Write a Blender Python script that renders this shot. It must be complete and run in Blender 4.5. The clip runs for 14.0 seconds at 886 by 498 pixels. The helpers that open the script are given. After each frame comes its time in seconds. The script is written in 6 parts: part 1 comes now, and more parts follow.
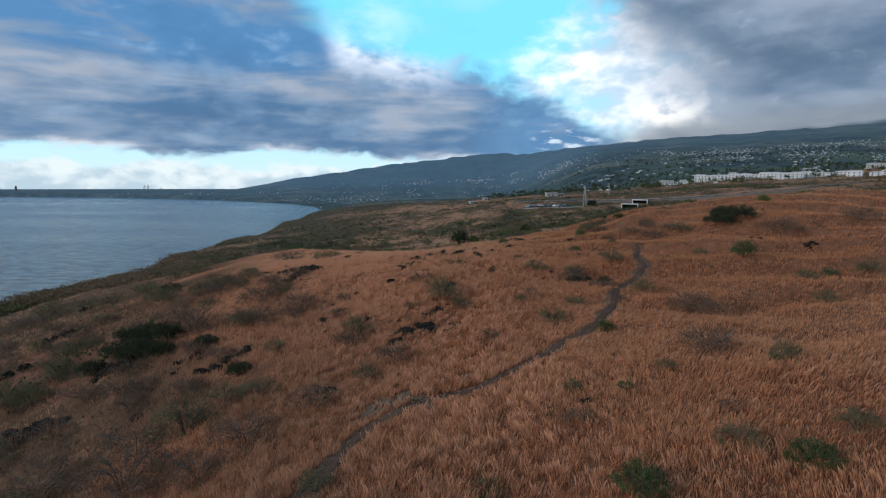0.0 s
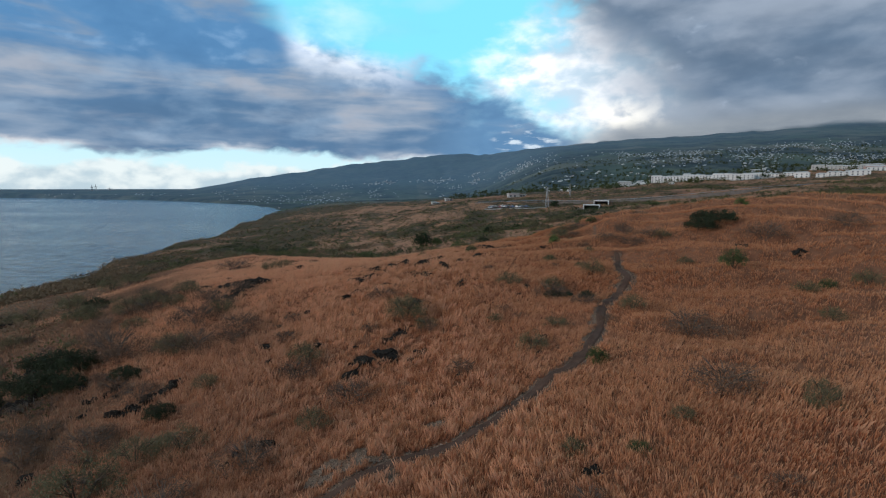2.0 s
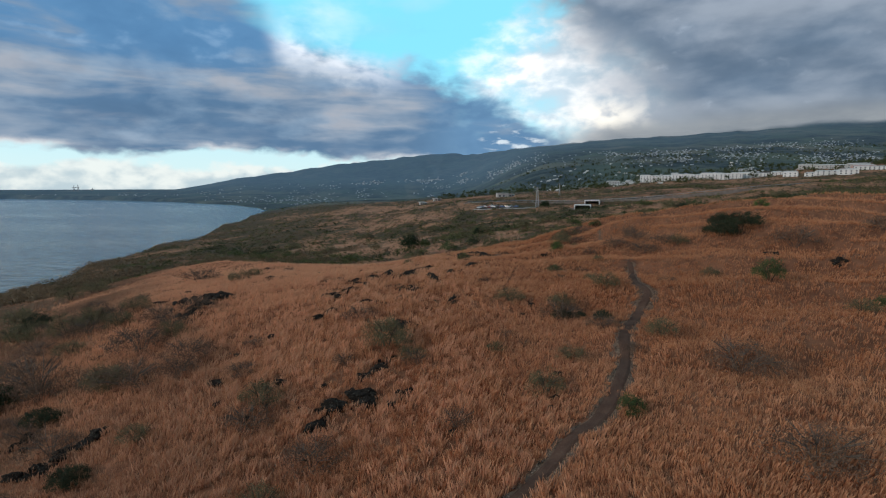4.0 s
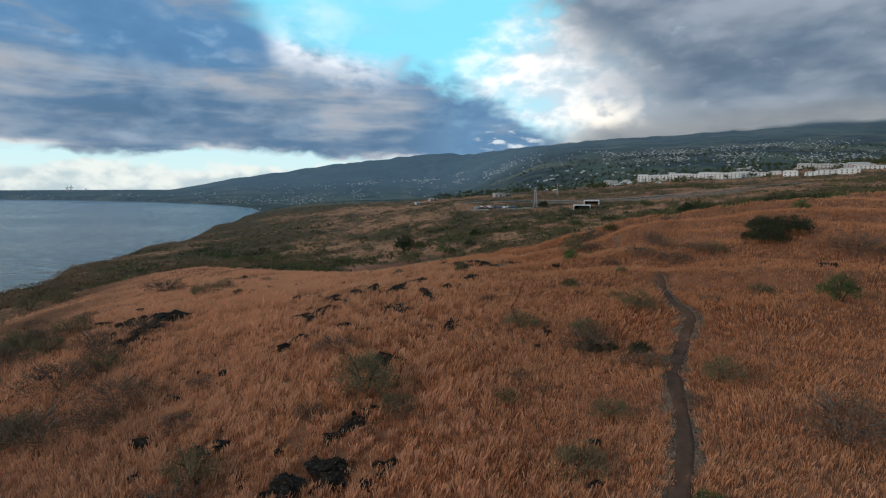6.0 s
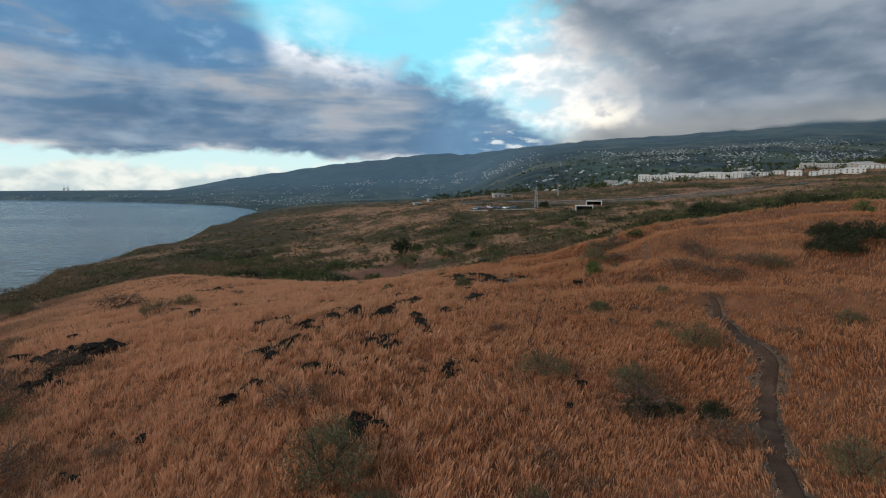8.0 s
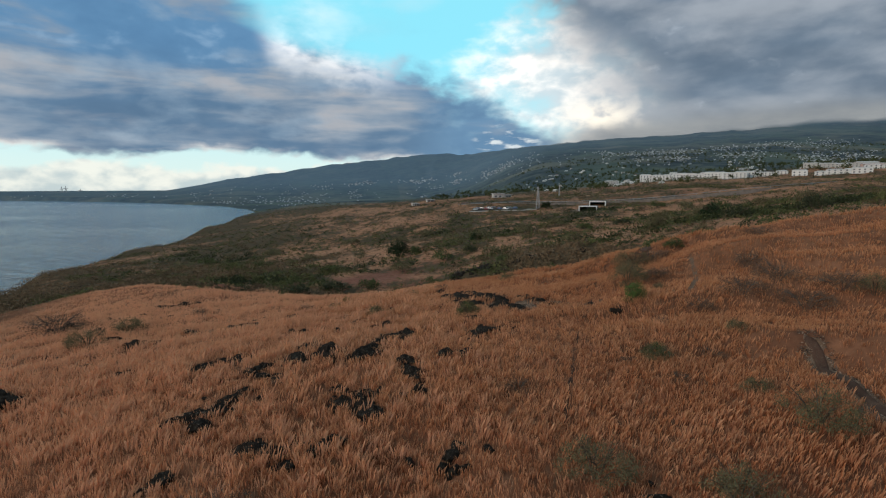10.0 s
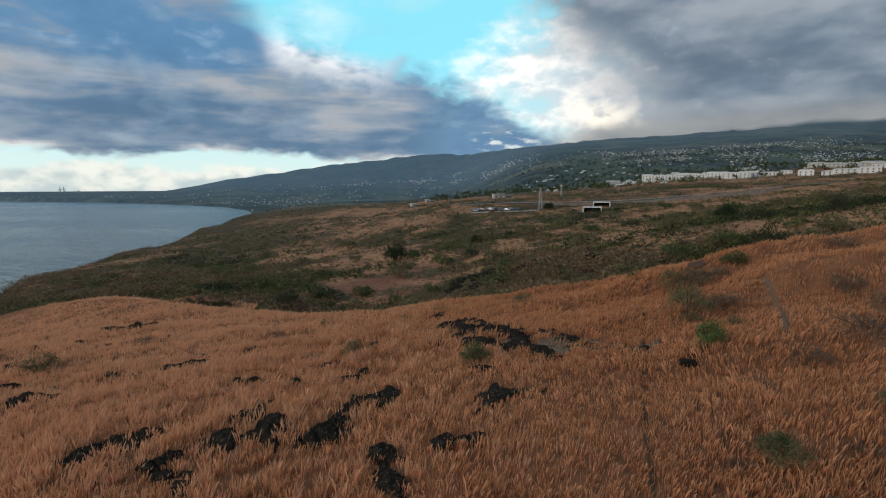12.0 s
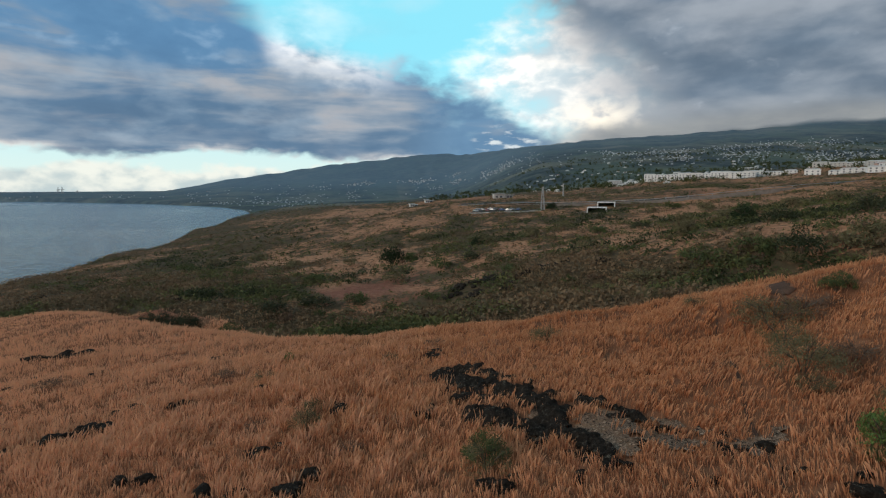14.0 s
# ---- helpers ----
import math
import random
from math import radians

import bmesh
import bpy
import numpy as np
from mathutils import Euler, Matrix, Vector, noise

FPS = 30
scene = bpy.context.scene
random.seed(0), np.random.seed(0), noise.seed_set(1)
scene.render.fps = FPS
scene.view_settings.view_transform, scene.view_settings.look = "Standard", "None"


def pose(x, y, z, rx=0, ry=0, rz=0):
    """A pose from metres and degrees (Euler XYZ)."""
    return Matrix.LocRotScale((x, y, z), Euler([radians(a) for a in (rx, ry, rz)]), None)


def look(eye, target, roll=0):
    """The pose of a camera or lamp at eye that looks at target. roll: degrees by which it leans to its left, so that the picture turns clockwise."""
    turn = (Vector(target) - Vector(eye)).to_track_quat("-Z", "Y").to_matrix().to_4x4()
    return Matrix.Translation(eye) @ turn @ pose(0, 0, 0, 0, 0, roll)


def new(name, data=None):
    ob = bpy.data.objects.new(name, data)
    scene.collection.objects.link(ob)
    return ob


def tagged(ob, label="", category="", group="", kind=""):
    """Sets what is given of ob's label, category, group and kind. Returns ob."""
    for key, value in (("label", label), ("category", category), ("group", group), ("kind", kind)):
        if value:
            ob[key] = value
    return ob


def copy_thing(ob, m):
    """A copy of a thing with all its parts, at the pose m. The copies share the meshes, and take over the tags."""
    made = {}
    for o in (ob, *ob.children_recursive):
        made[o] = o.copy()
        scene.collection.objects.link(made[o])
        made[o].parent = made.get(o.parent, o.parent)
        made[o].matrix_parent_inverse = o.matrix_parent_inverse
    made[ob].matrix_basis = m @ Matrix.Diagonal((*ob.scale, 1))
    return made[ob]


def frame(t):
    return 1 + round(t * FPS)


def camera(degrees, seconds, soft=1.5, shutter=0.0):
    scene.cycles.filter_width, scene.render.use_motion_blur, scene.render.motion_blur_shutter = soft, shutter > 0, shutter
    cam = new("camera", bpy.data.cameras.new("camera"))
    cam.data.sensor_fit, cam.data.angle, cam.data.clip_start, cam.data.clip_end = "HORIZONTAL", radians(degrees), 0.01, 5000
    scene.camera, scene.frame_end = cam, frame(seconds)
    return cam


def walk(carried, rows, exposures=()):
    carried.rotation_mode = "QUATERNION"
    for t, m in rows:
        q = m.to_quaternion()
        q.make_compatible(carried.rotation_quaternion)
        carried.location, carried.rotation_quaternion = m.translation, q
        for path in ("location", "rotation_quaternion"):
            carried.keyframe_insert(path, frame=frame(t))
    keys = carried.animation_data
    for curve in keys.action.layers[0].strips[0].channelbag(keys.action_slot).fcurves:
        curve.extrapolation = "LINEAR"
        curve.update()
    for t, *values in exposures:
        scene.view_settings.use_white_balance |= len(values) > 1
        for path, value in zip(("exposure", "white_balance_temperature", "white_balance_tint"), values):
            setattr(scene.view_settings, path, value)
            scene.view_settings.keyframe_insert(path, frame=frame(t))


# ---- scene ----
cam = camera(78.4, 14.0, soft=1.2)
METRES, EYE, TILT, LEAN, TURN = 70.0, 60.0, -6.5, 0.0, 0.0
ROWS = [
    (0.0, 0.0, 0.0, 0.0, 0.0, 0.0, -0.0),
    (0.5, -0.0007, 0.0243, 0.0043, 0.01, 0.01, 0.01),
    (1.0, -0.0011, 0.0502, 0.0087, -1.38, 0.03, 0.15),
    (1.5, -0.0016, 0.0773, 0.0134, -3.27, 0.02, 0.34),
    (2.0, -0.0011, 0.1062, 0.0177, -4.01, 0.01, 0.42),
    (2.5, 0.0004, 0.1363, 0.0218, -4.43, 0.0, 0.46),
    (3.0, 0.0022, 0.1675, 0.0259, -4.76, -0.01, 0.53),
    (5.5, 0.018, 0.3358, 0.0445, -5.59, -0.03, 0.75),
    (6.0, 0.022, 0.3712, 0.0482, -5.64, -0.03, 0.76),
    (6.5, 0.026, 0.407, 0.0519, -5.71, -0.02, 0.78),
    (7.0, 0.0299, 0.4432, 0.0555, -5.73, -0.0, 0.81),
    (7.5, 0.034, 0.48, 0.0594, -5.78, -0.01, 0.83),
    (8.0, 0.0382, 0.5172, 0.0642, -5.79, -0.01, 0.83),
    (10.5, 0.0582, 0.7099, 0.0866, -5.9, 0.02, 0.88),
    (11.0, 0.0626, 0.7493, 0.0911, -5.89, 0.03, 0.9),
    (11.5, 0.0673, 0.7889, 0.0953, -5.91, 0.03, 0.9),
    (12.0, 0.0719, 0.8285, 0.0993, -5.93, 0.04, 0.91),
    (12.5, 0.0768, 0.8684, 0.1033, -5.96, 0.03, 0.9),
    (13.0, 0.082, 0.9082, 0.1074, -5.97, 0.03, 0.91),
    (13.5, 0.0874, 0.948, 0.1115, -5.96, 0.04, 0.94),
    (14.0, 0.0929, 0.9879, 0.1156, -5.96, 0.04, 0.95),
]
walk(cam, [(t, pose(0, 0, EYE, TILT, LEAN, TURN) @ pose(METRES * x, METRES * y, METRES * z, 90 + pitch, roll, yaw)) for t, x, y, z, yaw, pitch, roll in ROWS],
     [(0.0, 0.14, 5900, 10), (3.0, 0.11, 6250, 10), (6.0, 0.10, 6450, 10), (8.0, 0.11, 6650, 10), (11.0, 0.11, 6800, 10), (14.0, 0.11, 6800, 10)])



# ---- small node helpers ----
class Tree:
    def __init__(self, nodes_owner):
        nodes_owner.use_nodes = True
        self.t = nodes_owner.node_tree
        self.t.nodes.clear()

    def node(self, kind):
        return self.t.nodes.new(kind)

    def put(self, socket, value):
        if isinstance(value, bpy.types.NodeSocket):
            self.t.links.new(value, socket)
        elif isinstance(value, (tuple, list)) and len(value) == 3 and socket.type == "RGBA":
            socket.default_value = (*value, 1.0)
        else:
            socket.default_value = value

    def m(self, op, a, b=0.0, c=0.0, clamp=False):
        n = self.node("ShaderNodeMath")
        n.operation, n.use_clamp = op, clamp
        for s, v in zip(n.inputs, (a, b, c)):
            self.put(s, v)
        return n.outputs[0]

    def smooth(self, x, lo, hi):
        n = self.node("ShaderNodeMapRange")
        n.interpolation_type = "SMOOTHSTEP"
        self.put(n.inputs["Value"], x)
        n.inputs["From Min"].default_value, n.inputs["From Max"].default_value = min(lo, hi), max(lo, hi)
        return n.outputs[0] if lo < hi else self.m("SUBTRACT", 1.0, n.outputs[0])

    def mix(self, f, a, b, mode="MIX"):
        n = self.node("ShaderNodeMix")
        n.data_type, n.blend_type = "RGBA", mode
        self.put(n.inputs[0], f)
        self.put(n.inputs[6], a)
        self.put(n.inputs[7], b)
        return n.outputs[2]

    def noise(self, vec, scale, detail=4.0, rough=0.55, distort=0.0):
        n = self.node("ShaderNodeTexNoise")
        if vec is not None:
            self.put(n.inputs["Vector"], vec)
        n.inputs["Scale"].default_value, n.inputs["Detail"].default_value = scale, detail
        n.inputs["Roughness"].default_value, n.inputs["Distortion"].default_value = rough, distort
        return n.outputs[0]

    def ramp(self, f, stops):
        n = self.node("ShaderNodeValToRGB")
        e = n.color_ramp.elements
        while len(e) < len(stops):
            e.new(0.5)
        for k, (p, c) in zip(e, stops):
            k.position, k.color = p, (*c, 1.0)
        self.put(n.inputs[0], f)
        return n.outputs[0]

    def scaled(self, vec, x, y, z):
        n = self.node("ShaderNodeVectorMath")
        n.operation = "MULTIPLY"
        self.put(n.inputs[0], vec)
        n.inputs[1].default_value = (x, y, z)
        return n.outputs[0]

    def position(self):
        return self.node("ShaderNodeNewGeometry").outputs["Position"]

    def local(self):
        return self.node("ShaderNodeTexCoord").outputs["Object"]

    def island(self):
        return self.node("ShaderNodeNewGeometry").outputs["Random Per Island"]

    def rand(self):
        return self.node("ShaderNodeObjectInfo").outputs["Random"]

    def attr(self, name):
        n = self.node("ShaderNodeAttribute")
        n.attribute_name = name
        return n.outputs["Fac"]

    def bump(self, h, strength, dist):
        n = self.node("ShaderNodeBump")
        n.inputs["Strength"].default_value, n.inputs["Distance"].default_value = strength, dist
        self.put(n.inputs["Height"], h)
        return n.outputs[0]


def material(name):
    return Tree(bpy.data.materials.new(name)), bpy.data.materials[name]


def surface(t, colour, rough=0.8, normal=None, metal=0.0, spec=0.3, through_light=0.0):
    b = t.node("ShaderNodeBsdfPrincipled")
    t.put(b.inputs["Base Color"], colour)
    t.put(b.inputs["Roughness"], rough)
    t.put(b.inputs["Metallic"], metal)
    t.put(b.inputs["Specular IOR Level"], spec)
    if normal is not None:
        t.put(b.inputs["Normal"], normal)
    o = t.node("ShaderNodeOutputMaterial")
    last = b.outputs[0]
    if through_light:
        tr = t.node("ShaderNodeBsdfTranslucent")
        t.put(tr.inputs["Color"], colour)
        mx = t.node("ShaderNodeMixShader")
        mx.inputs[0].default_value = through_light
        t.t.links.new(last, mx.inputs[1])
        t.t.links.new(tr.outputs[0], mx.inputs[2])
        last = mx.outputs[0]
    t.t.links.new(last, o.inputs[0])


# ---- sky: evening sky behind broken stratocumulus ----
SUN_AZ, SUN_EL = -108.0, 19.0          # degrees clockwise from +y, and above the horizon


def build_sky():
    w = bpy.data.worlds.new("evening_sky")
    scene.world = w
    t = Tree(w)
    d = t.node("ShaderNodeTexCoord").outputs["Generated"]
    sep = t.node("ShaderNodeSeparateXYZ")
    t.put(sep.inputs[0], d)
    dx, dy, dz = sep.outputs
    deg = 180 / math.pi
    az = t.m("MULTIPLY", t.m("ARCTAN2", dx, dy), deg)
    el = t.m("MULTIPLY", t.m("ARCSINE", dz), deg)

    def field(sa, se, off, detail, rough, distort=0.0):
        """Noise over azimuth and elevation, about -1 to 1; sa, se: degrees of one lump."""
        c = t.node("ShaderNodeCombineXYZ")
        t.put(c.inputs[0], t.m("MULTIPLY", az, 1.0 / sa))
        t.put(c.inputs[1], t.m("MULTIPLY", el, 1.0 / se))
        c.inputs[2].default_value = off
        return t.m("MULTIPLY", t.m("SUBTRACT", t.noise(c.outputs[0], 1.0, detail, rough, distort), 0.5), 4.0)

    def curve(x, lo, hi, pts, top):
        """A broken line through pts (place, value)."""
        n = t.m("DIVIDE", t.m("SUBTRACT", x, lo), hi - lo)
        stops = [((p - lo) / (hi - lo), (v / top,) * 3) for p, v in pts]
        return t.m("MULTIPLY", t.ramp(n, stops), top)

    def mixed(f, a, b):
        return t.mix(f, a, b)

    puff = field(6.5, 3.0, 2.3, 6.0, 0.50, 0.15)
    soft = field(15.0, 4.6, 7.1, 3.0, 0.45, 0.2)
    streak = field(8.0, 2.1, 5.6, 5.0, 0.48, 0.4)
    fine = field(5.5, 0.75, 4.2, 4.0, 0.5, 0.3)
    curl = field(2.4, 1.5, 9.4, 6.0, 0.48, 0.2)
    # the long bank of stratocumulus: its upper and lower edge
    upper = curve(az, -60, 60, [(-60, 40), (-20, 34), (-13.2, 18.5), (-11.2, 15.0), (-8.4, 14.4), (-4.6, 13.6), (-0.1, 12.4), (3.9, 11.2), (8.5, 9.6), (12.6, 8.2), (16.5, 6.2), (22, 2)], 40)
    lower = curve(az, -60, 60, [(-60, 3.4), (-33, 3.4), (-27, 3.0), (-22, 3.0), (-19, 3.7), (-13, 3.3), (-7, 2.9), (0, 2.6), (9, 2.6), (20, 1.0)], 40)
    du = t.m("ADD", t.m("SUBTRACT", upper, el), t.m("MULTIPLY", puff, t.m("ADD", 0.7, t.m("MULTIPLY", t.smooth(el, 14.5, 17.5), 3.0))))
    du = t.m("ADD", du, t.m("MULTIPLY", curl, 0.4))
    lobe = field(3.6, 1.9, 6.6, 4.0, 0.5, 0.25)
    du = t.m("ADD", du, t.m("MULTIPLY", lobe, t.m("ADD", 0.35, t.m("MULTIPLY", t.smooth(az, -3.0, 6.0), 1.1))))
    du = t.m("MULTIPLY", du, t.m("SUBTRACT", 1.0, t.m("MULTIPLY", t.smooth(el, 12.8, 15.5), 0.8)))
    dl = t.m("ADD", t.m("SUBTRACT", el, lower), t.m("MULTIPLY", curl, 0.45))
    dl = t.m("ADD", dl, t.m("MULTIPLY", puff, 0.85))
    bank = t.m("MULTIPLY", t.smooth(du, -1.1, 1.5), t.smooth(dl, -0.3, 0.55))
    bank = t.m("MULTIPLY", bank, t.m("SUBTRACT", 1.0, t.m("MULTIPLY", t.m("MULTIPLY", t.smooth(az, 5.0, 12.0), t.smooth(t.m("ADD", puff, curl), -0.3, 1.3)), 0.45)))
    # bright rents in the bank's thin end
    rents = t.m("ADD", t.m("POWER", t.m("DIVIDE", t.m("SUBTRACT", az, 12.6), 3.6), 2.0), t.m("POWER", t.m("DIVIDE", t.m("SUBTRACT", el, 4.9), 1.6), 2.0))
    rents = t.m("MULTIPLY", t.smooth(rents, 1.3, 0.2), t.smooth(t.m("ADD", t.m("MULTIPLY", field(1.9, 0.62, 12.7, 4.0, 0.5, 0.2), 0.8), t.m("MULTIPLY", fine, 0.3)), 0.12, 0.62))
    # the cloud that lies on the mountain
    edge = curve(el, 0, 30, [(0, 17.5), (4.1, 17.5), (6.5, 15.5), (8.1, 12.5), (10.3, 9.6), (12.5, 10.2), (15.1, 13.6), (17.9, 14.0), (21, 9), (26, 0)], 40)
    dr = t.m("ADD", t.m("SUBTRACT", az, edge), t.m("MULTIPLY", puff, 3.4))
    dr = t.m("ADD", dr, t.m("MULTIPLY", curl, 1.7))
    right = t.m("MULTIPLY", t.smooth(dr, -3.6, 4.6), t.smooth(el, -1.0, 0.5))
    # small cumulus in the clear band, and a wisp high up
    low_top = t.m("ADD", t.m("SUBTRACT", 2.3, el), t.m("ADD", t.m("MULTIPLY", puff, 1.4), t.m("MULTIPLY", curl, 0.5)))
    low = t.m("MULTIPLY", t.smooth(low_top, -0.2, 0.7), 0.75)
    wisp_q = t.m("ADD", t.m("POWER", t.m("DIVIDE", t.m("SUBTRACT", az, 3.0), 4.6), 2.0), t.m("POWER", t.m("DIVIDE", t.m("SUBTRACT", el, 17.9), 1.5), 2.0))
    wisp = t.m("MULTIPLY", t.smooth(t.m("SUBTRACT", t.m("ADD", 0.7, t.m("MULTIPLY", puff, 0.5)), wisp_q), 0.1, 1.7), 0.34)
    over = t.m("MULTIPLY", t.smooth(el, 24, 34), t.smooth(t.m("ADD", soft, 0.55), 0.0, 0.9))
    back = t.m("MULTIPLY", t.smooth(t.m("ABSOLUTE", az), 62, 80), t.smooth(t.m("ADD", soft, 0.35), 0.0, 0.8))
    # the clear sky behind
    sky = t.node("ShaderNodeTexSky")
    sky.sky_type, sky.sun_disc = "NISHITA", False
    sky.sun_elevation, sky.sun_rotation = radians(SUN_EL), radians(SUN_AZ)
    sky.air_density, sky.dust_density, sky.ozone_density = 1.0, 0.3, 3.0
    clear = t.mix(1.0, sky.outputs[0], (0.10, 0.10, 0.10), "MULTIPLY")
    pale = mixed(t.smooth(el, 0.0, 14.0), (0.60, 0.78, 0.80), (0.235, 0.74, 0.91))
    clear = mixed(0.82, clear, pale)
    # colours of the bank: streaks of blue shade and faint rose light
    tone = t.m("ADD", t.m("MULTIPLY", streak, 0.5), t.m("MULTIPLY", soft, 0.4))
    tone = t.m("SUBTRACT", tone, t.m("MULTIPLY", t.smooth(el, 8.5, 14.5), 0.34))
    tone = t.m("ADD", tone, t.m("MULTIPLY", fine, 0.16))
    tone = t.m("SUBTRACT", tone, t.m("MULTIPLY", t.smooth(az, -6.0, 5.0), 0.20))
    band = t.m("POWER", t.m("DIVIDE", t.m("SUBTRACT", el, 9.0), 1.6), 2.0)
    tone = t.m("ADD", tone, t.m("MULTIPLY", t.m("EXPONENT", t.m("MULTIPLY", band, -1.0)), 0.16))
    deep = mixed(t.smooth(el, 6.5, 14.0), (0.095, 0.172, 0.275), (0.095, 0.218, 0.385))
    deep = mixed(t.smooth(az, 0.0, 9.0), deep, (0.115, 0.225, 0.365))
    b = mixed(t.smooth(tone, -0.36, 0.36), deep, (0.215, 0.275, 0.352))
    b = mixed(t.m("MULTIPLY", t.m("MULTIPLY", t.smooth(tone, 0.12, 0.55), 0.75), t.smooth(el, 14.5, 10.5)), b, (0.315, 0.335, 0.375))
    b = mixed(t.m("MULTIPLY", t.smooth(t.m("ADD", puff, t.m("MULTIPLY", curl, 0.25)), 0.05, 1.0), 0.5), b, (0.255, 0.345, 0.445))
    rose = field(13.0, 2.0, 3.3, 5.0, 0.5, 0.3)
    b = mixed(t.m("MULTIPLY", t.m("MULTIPLY", t.smooth(rose, 0.1, 1.0), t.m("MULTIPLY", t.smooth(el, 13.0, 9.5), t.smooth(az, 6.0, -8.0))), 0.34), b, (0.36, 0.365, 0.395))
    rim = t.m("MULTIPLY", t.smooth(t.m("ADD", du, t.m("MULTIPLY", curl, 0.7)), 4.4, 0.6), t.smooth(az, -13.0, -9.5))
    b = mixed(t.m("MULTIPLY", t.m("MULTIPLY", rim, t.smooth(az, 4.5, -4.5)), t.smooth(t.m("ADD", puff, t.m("MULTIPLY", curl, 0.6)), -1.3, 0.5)), b, (0.86, 0.90, 0.94))
    b = mixed(t.m("MULTIPLY", t.m("MULTIPLY", t.smooth(dl, 1.0, 0.1), t.smooth(t.m("ADD", curl, streak), -0.5, 0.7)), 0.6), b, (0.70, 0.68, 0.66))
    b = mixed(t.m("MULTIPLY", t.m("MULTIPLY", t.smooth(streak, -0.6, 0.6), 0.7), t.smooth(el, 14.5, 10.0)), b, t.mix(1.0, b, (1.16, 1.14, 1.12), "MULTIPLY"))
    b = mixed(t.m("MULTIPLY", t.smooth(t.m("ADD", lobe, soft), 0.2, -1.1), 0.45), b, t.mix(1.0, b, (0.70, 0.76, 0.82), "MULTIPLY"))
    b = mixed(t.m("MULTIPLY", t.m("MULTIPLY", t.smooth(lobe, 0.3, 1.1), t.smooth(el, 9.5, 12.0)), 0.35), b, (0.30, 0.45, 0.62))
    b = mixed(t.m("MULTIPLY", rents, 0.75), b, (0.72, 0.78, 0.80))
    b = mixed(t.m("MULTIPLY", t.smooth(curl, 0.5, -0.8), 0.20), b, t.mix(1.0, b, (0.74, 0.78, 0.82), "MULTIPLY"))
    # colours of the mountain cloud: bright where it ends, slate grey within
    inner = curve(el, 0, 30, [(0, 26), (4, 26), (7, 26), (11, 24), (14, 20.5), (17.9, 15.0), (22, 5), (26, 0)], 40)
    ds = t.m("ADD", t.m("SUBTRACT", az, inner), t.m("ADD", t.m("MULTIPLY", puff, 3.0), t.m("MULTIPLY", soft, 2.0)))
    r = mixed(t.smooth(t.m("ADD", puff, t.m("MULTIPLY", curl, 0.7)), -0.75, 0.75), (0.50, 0.61, 0.68), (1.03, 1.01, 0.98))
    slate = mixed(t.smooth(t.m("ADD", soft, t.m("MULTIPLY", puff, 0.5)), -0.55, 0.65), (0.095, 0.14, 0.20), (0.215, 0.255, 0.31))
    slate = mixed(t.m("MULTIPLY", t.smooth(el, 9.0, 4.5), 0.75), slate, (0.245, 0.265, 0.285))
    slate = mixed(t.m("MULTIPLY", t.smooth(curl, 0.5, 1.3), 0.35), slate, (0.36, 0.42, 0.50))
    slate = mixed(t.m("MULTIPLY", t.smooth(puff, -0.7, 0.7), 0.45), slate, t.mix(1.0, slate, (1.40, 1.38, 1.35), "MULTIPLY"))
    slate = mixed(t.m("MULTIPLY", t.smooth(streak, -0.7, 0.7), 0.35), slate, t.mix(1.0, slate, (1.22, 1.20, 1.18), "MULTIPLY"))
    r = mixed(t.smooth(ds, -9.5, 5.0), r, slate)
    glow_q = t.m("ADD", t.m("POWER", t.m("DIVIDE", t.m("SUBTRACT", az, 21.5), 3.5), 2.0), t.m("POWER", t.m("DIVIDE", t.m("SUBTRACT", el, 6.6), 1.8), 2.0))
    r = mixed(t.m("MULTIPLY", t.m("EXPONENT", t.m("MULTIPLY", glow_q, -1.0)), t.smooth(curl, -0.7, 0.5)), r, (0.96, 0.91, 0.80))
    l = mixed(t.smooth(t.m("ADD", curl, t.m("MULTIPLY", el, 0.35)), -0.3, 1.0), (0.38, 0.45, 0.49), (0.74, 0.74, 0.69))
    colour = mixed(wisp, clear, (0.62, 0.72, 0.78))
    colour = mixed(low, colour, l)
    colour = mixed(right, colour, r)
    colour = mixed(t.m("MULTIPLY", bank, t.smooth(az, 20.5, 16.0)), colour, b)
    colour = mixed(t.m("MAXIMUM", over, back), colour, (0.30, 0.36, 0.42))
    colour = mixed(t.smooth(el, 0.0, -2.0), colour, (0.20, 0.22, 0.23))
    bg = t.node("ShaderNodeBackground")
    t.put(bg.inputs[0], colour)
    bg.inputs[1].default_value = 1.18
    o = t.node("ShaderNodeOutputWorld")
    t.t.links.new(bg.outputs[0], o.inputs[0])


build_sky()
sun = new("sun", bpy.data.lights.new("sun", "SUN"))
sun.data.energy, sun.data.angle, sun.data.color = 1.4, radians(16), (1.0, 0.86, 0.72)
sun_dir = Vector((math.sin(radians(SUN_AZ)) * math.cos(radians(SUN_EL)), math.cos(radians(SUN_AZ)) * math.cos(radians(SUN_EL)), math.sin(radians(SUN_EL))))
sun.matrix_world = look(sun_dir * 300, (0, 0, 0))


# ---- relief of the land: one height for every place ----
def lattice(ix, iy, seed):
    v = np.sin(ix * 127.1 + iy * 311.7 + seed * 74.7) * 43758.5453
    return v - np.floor(v)


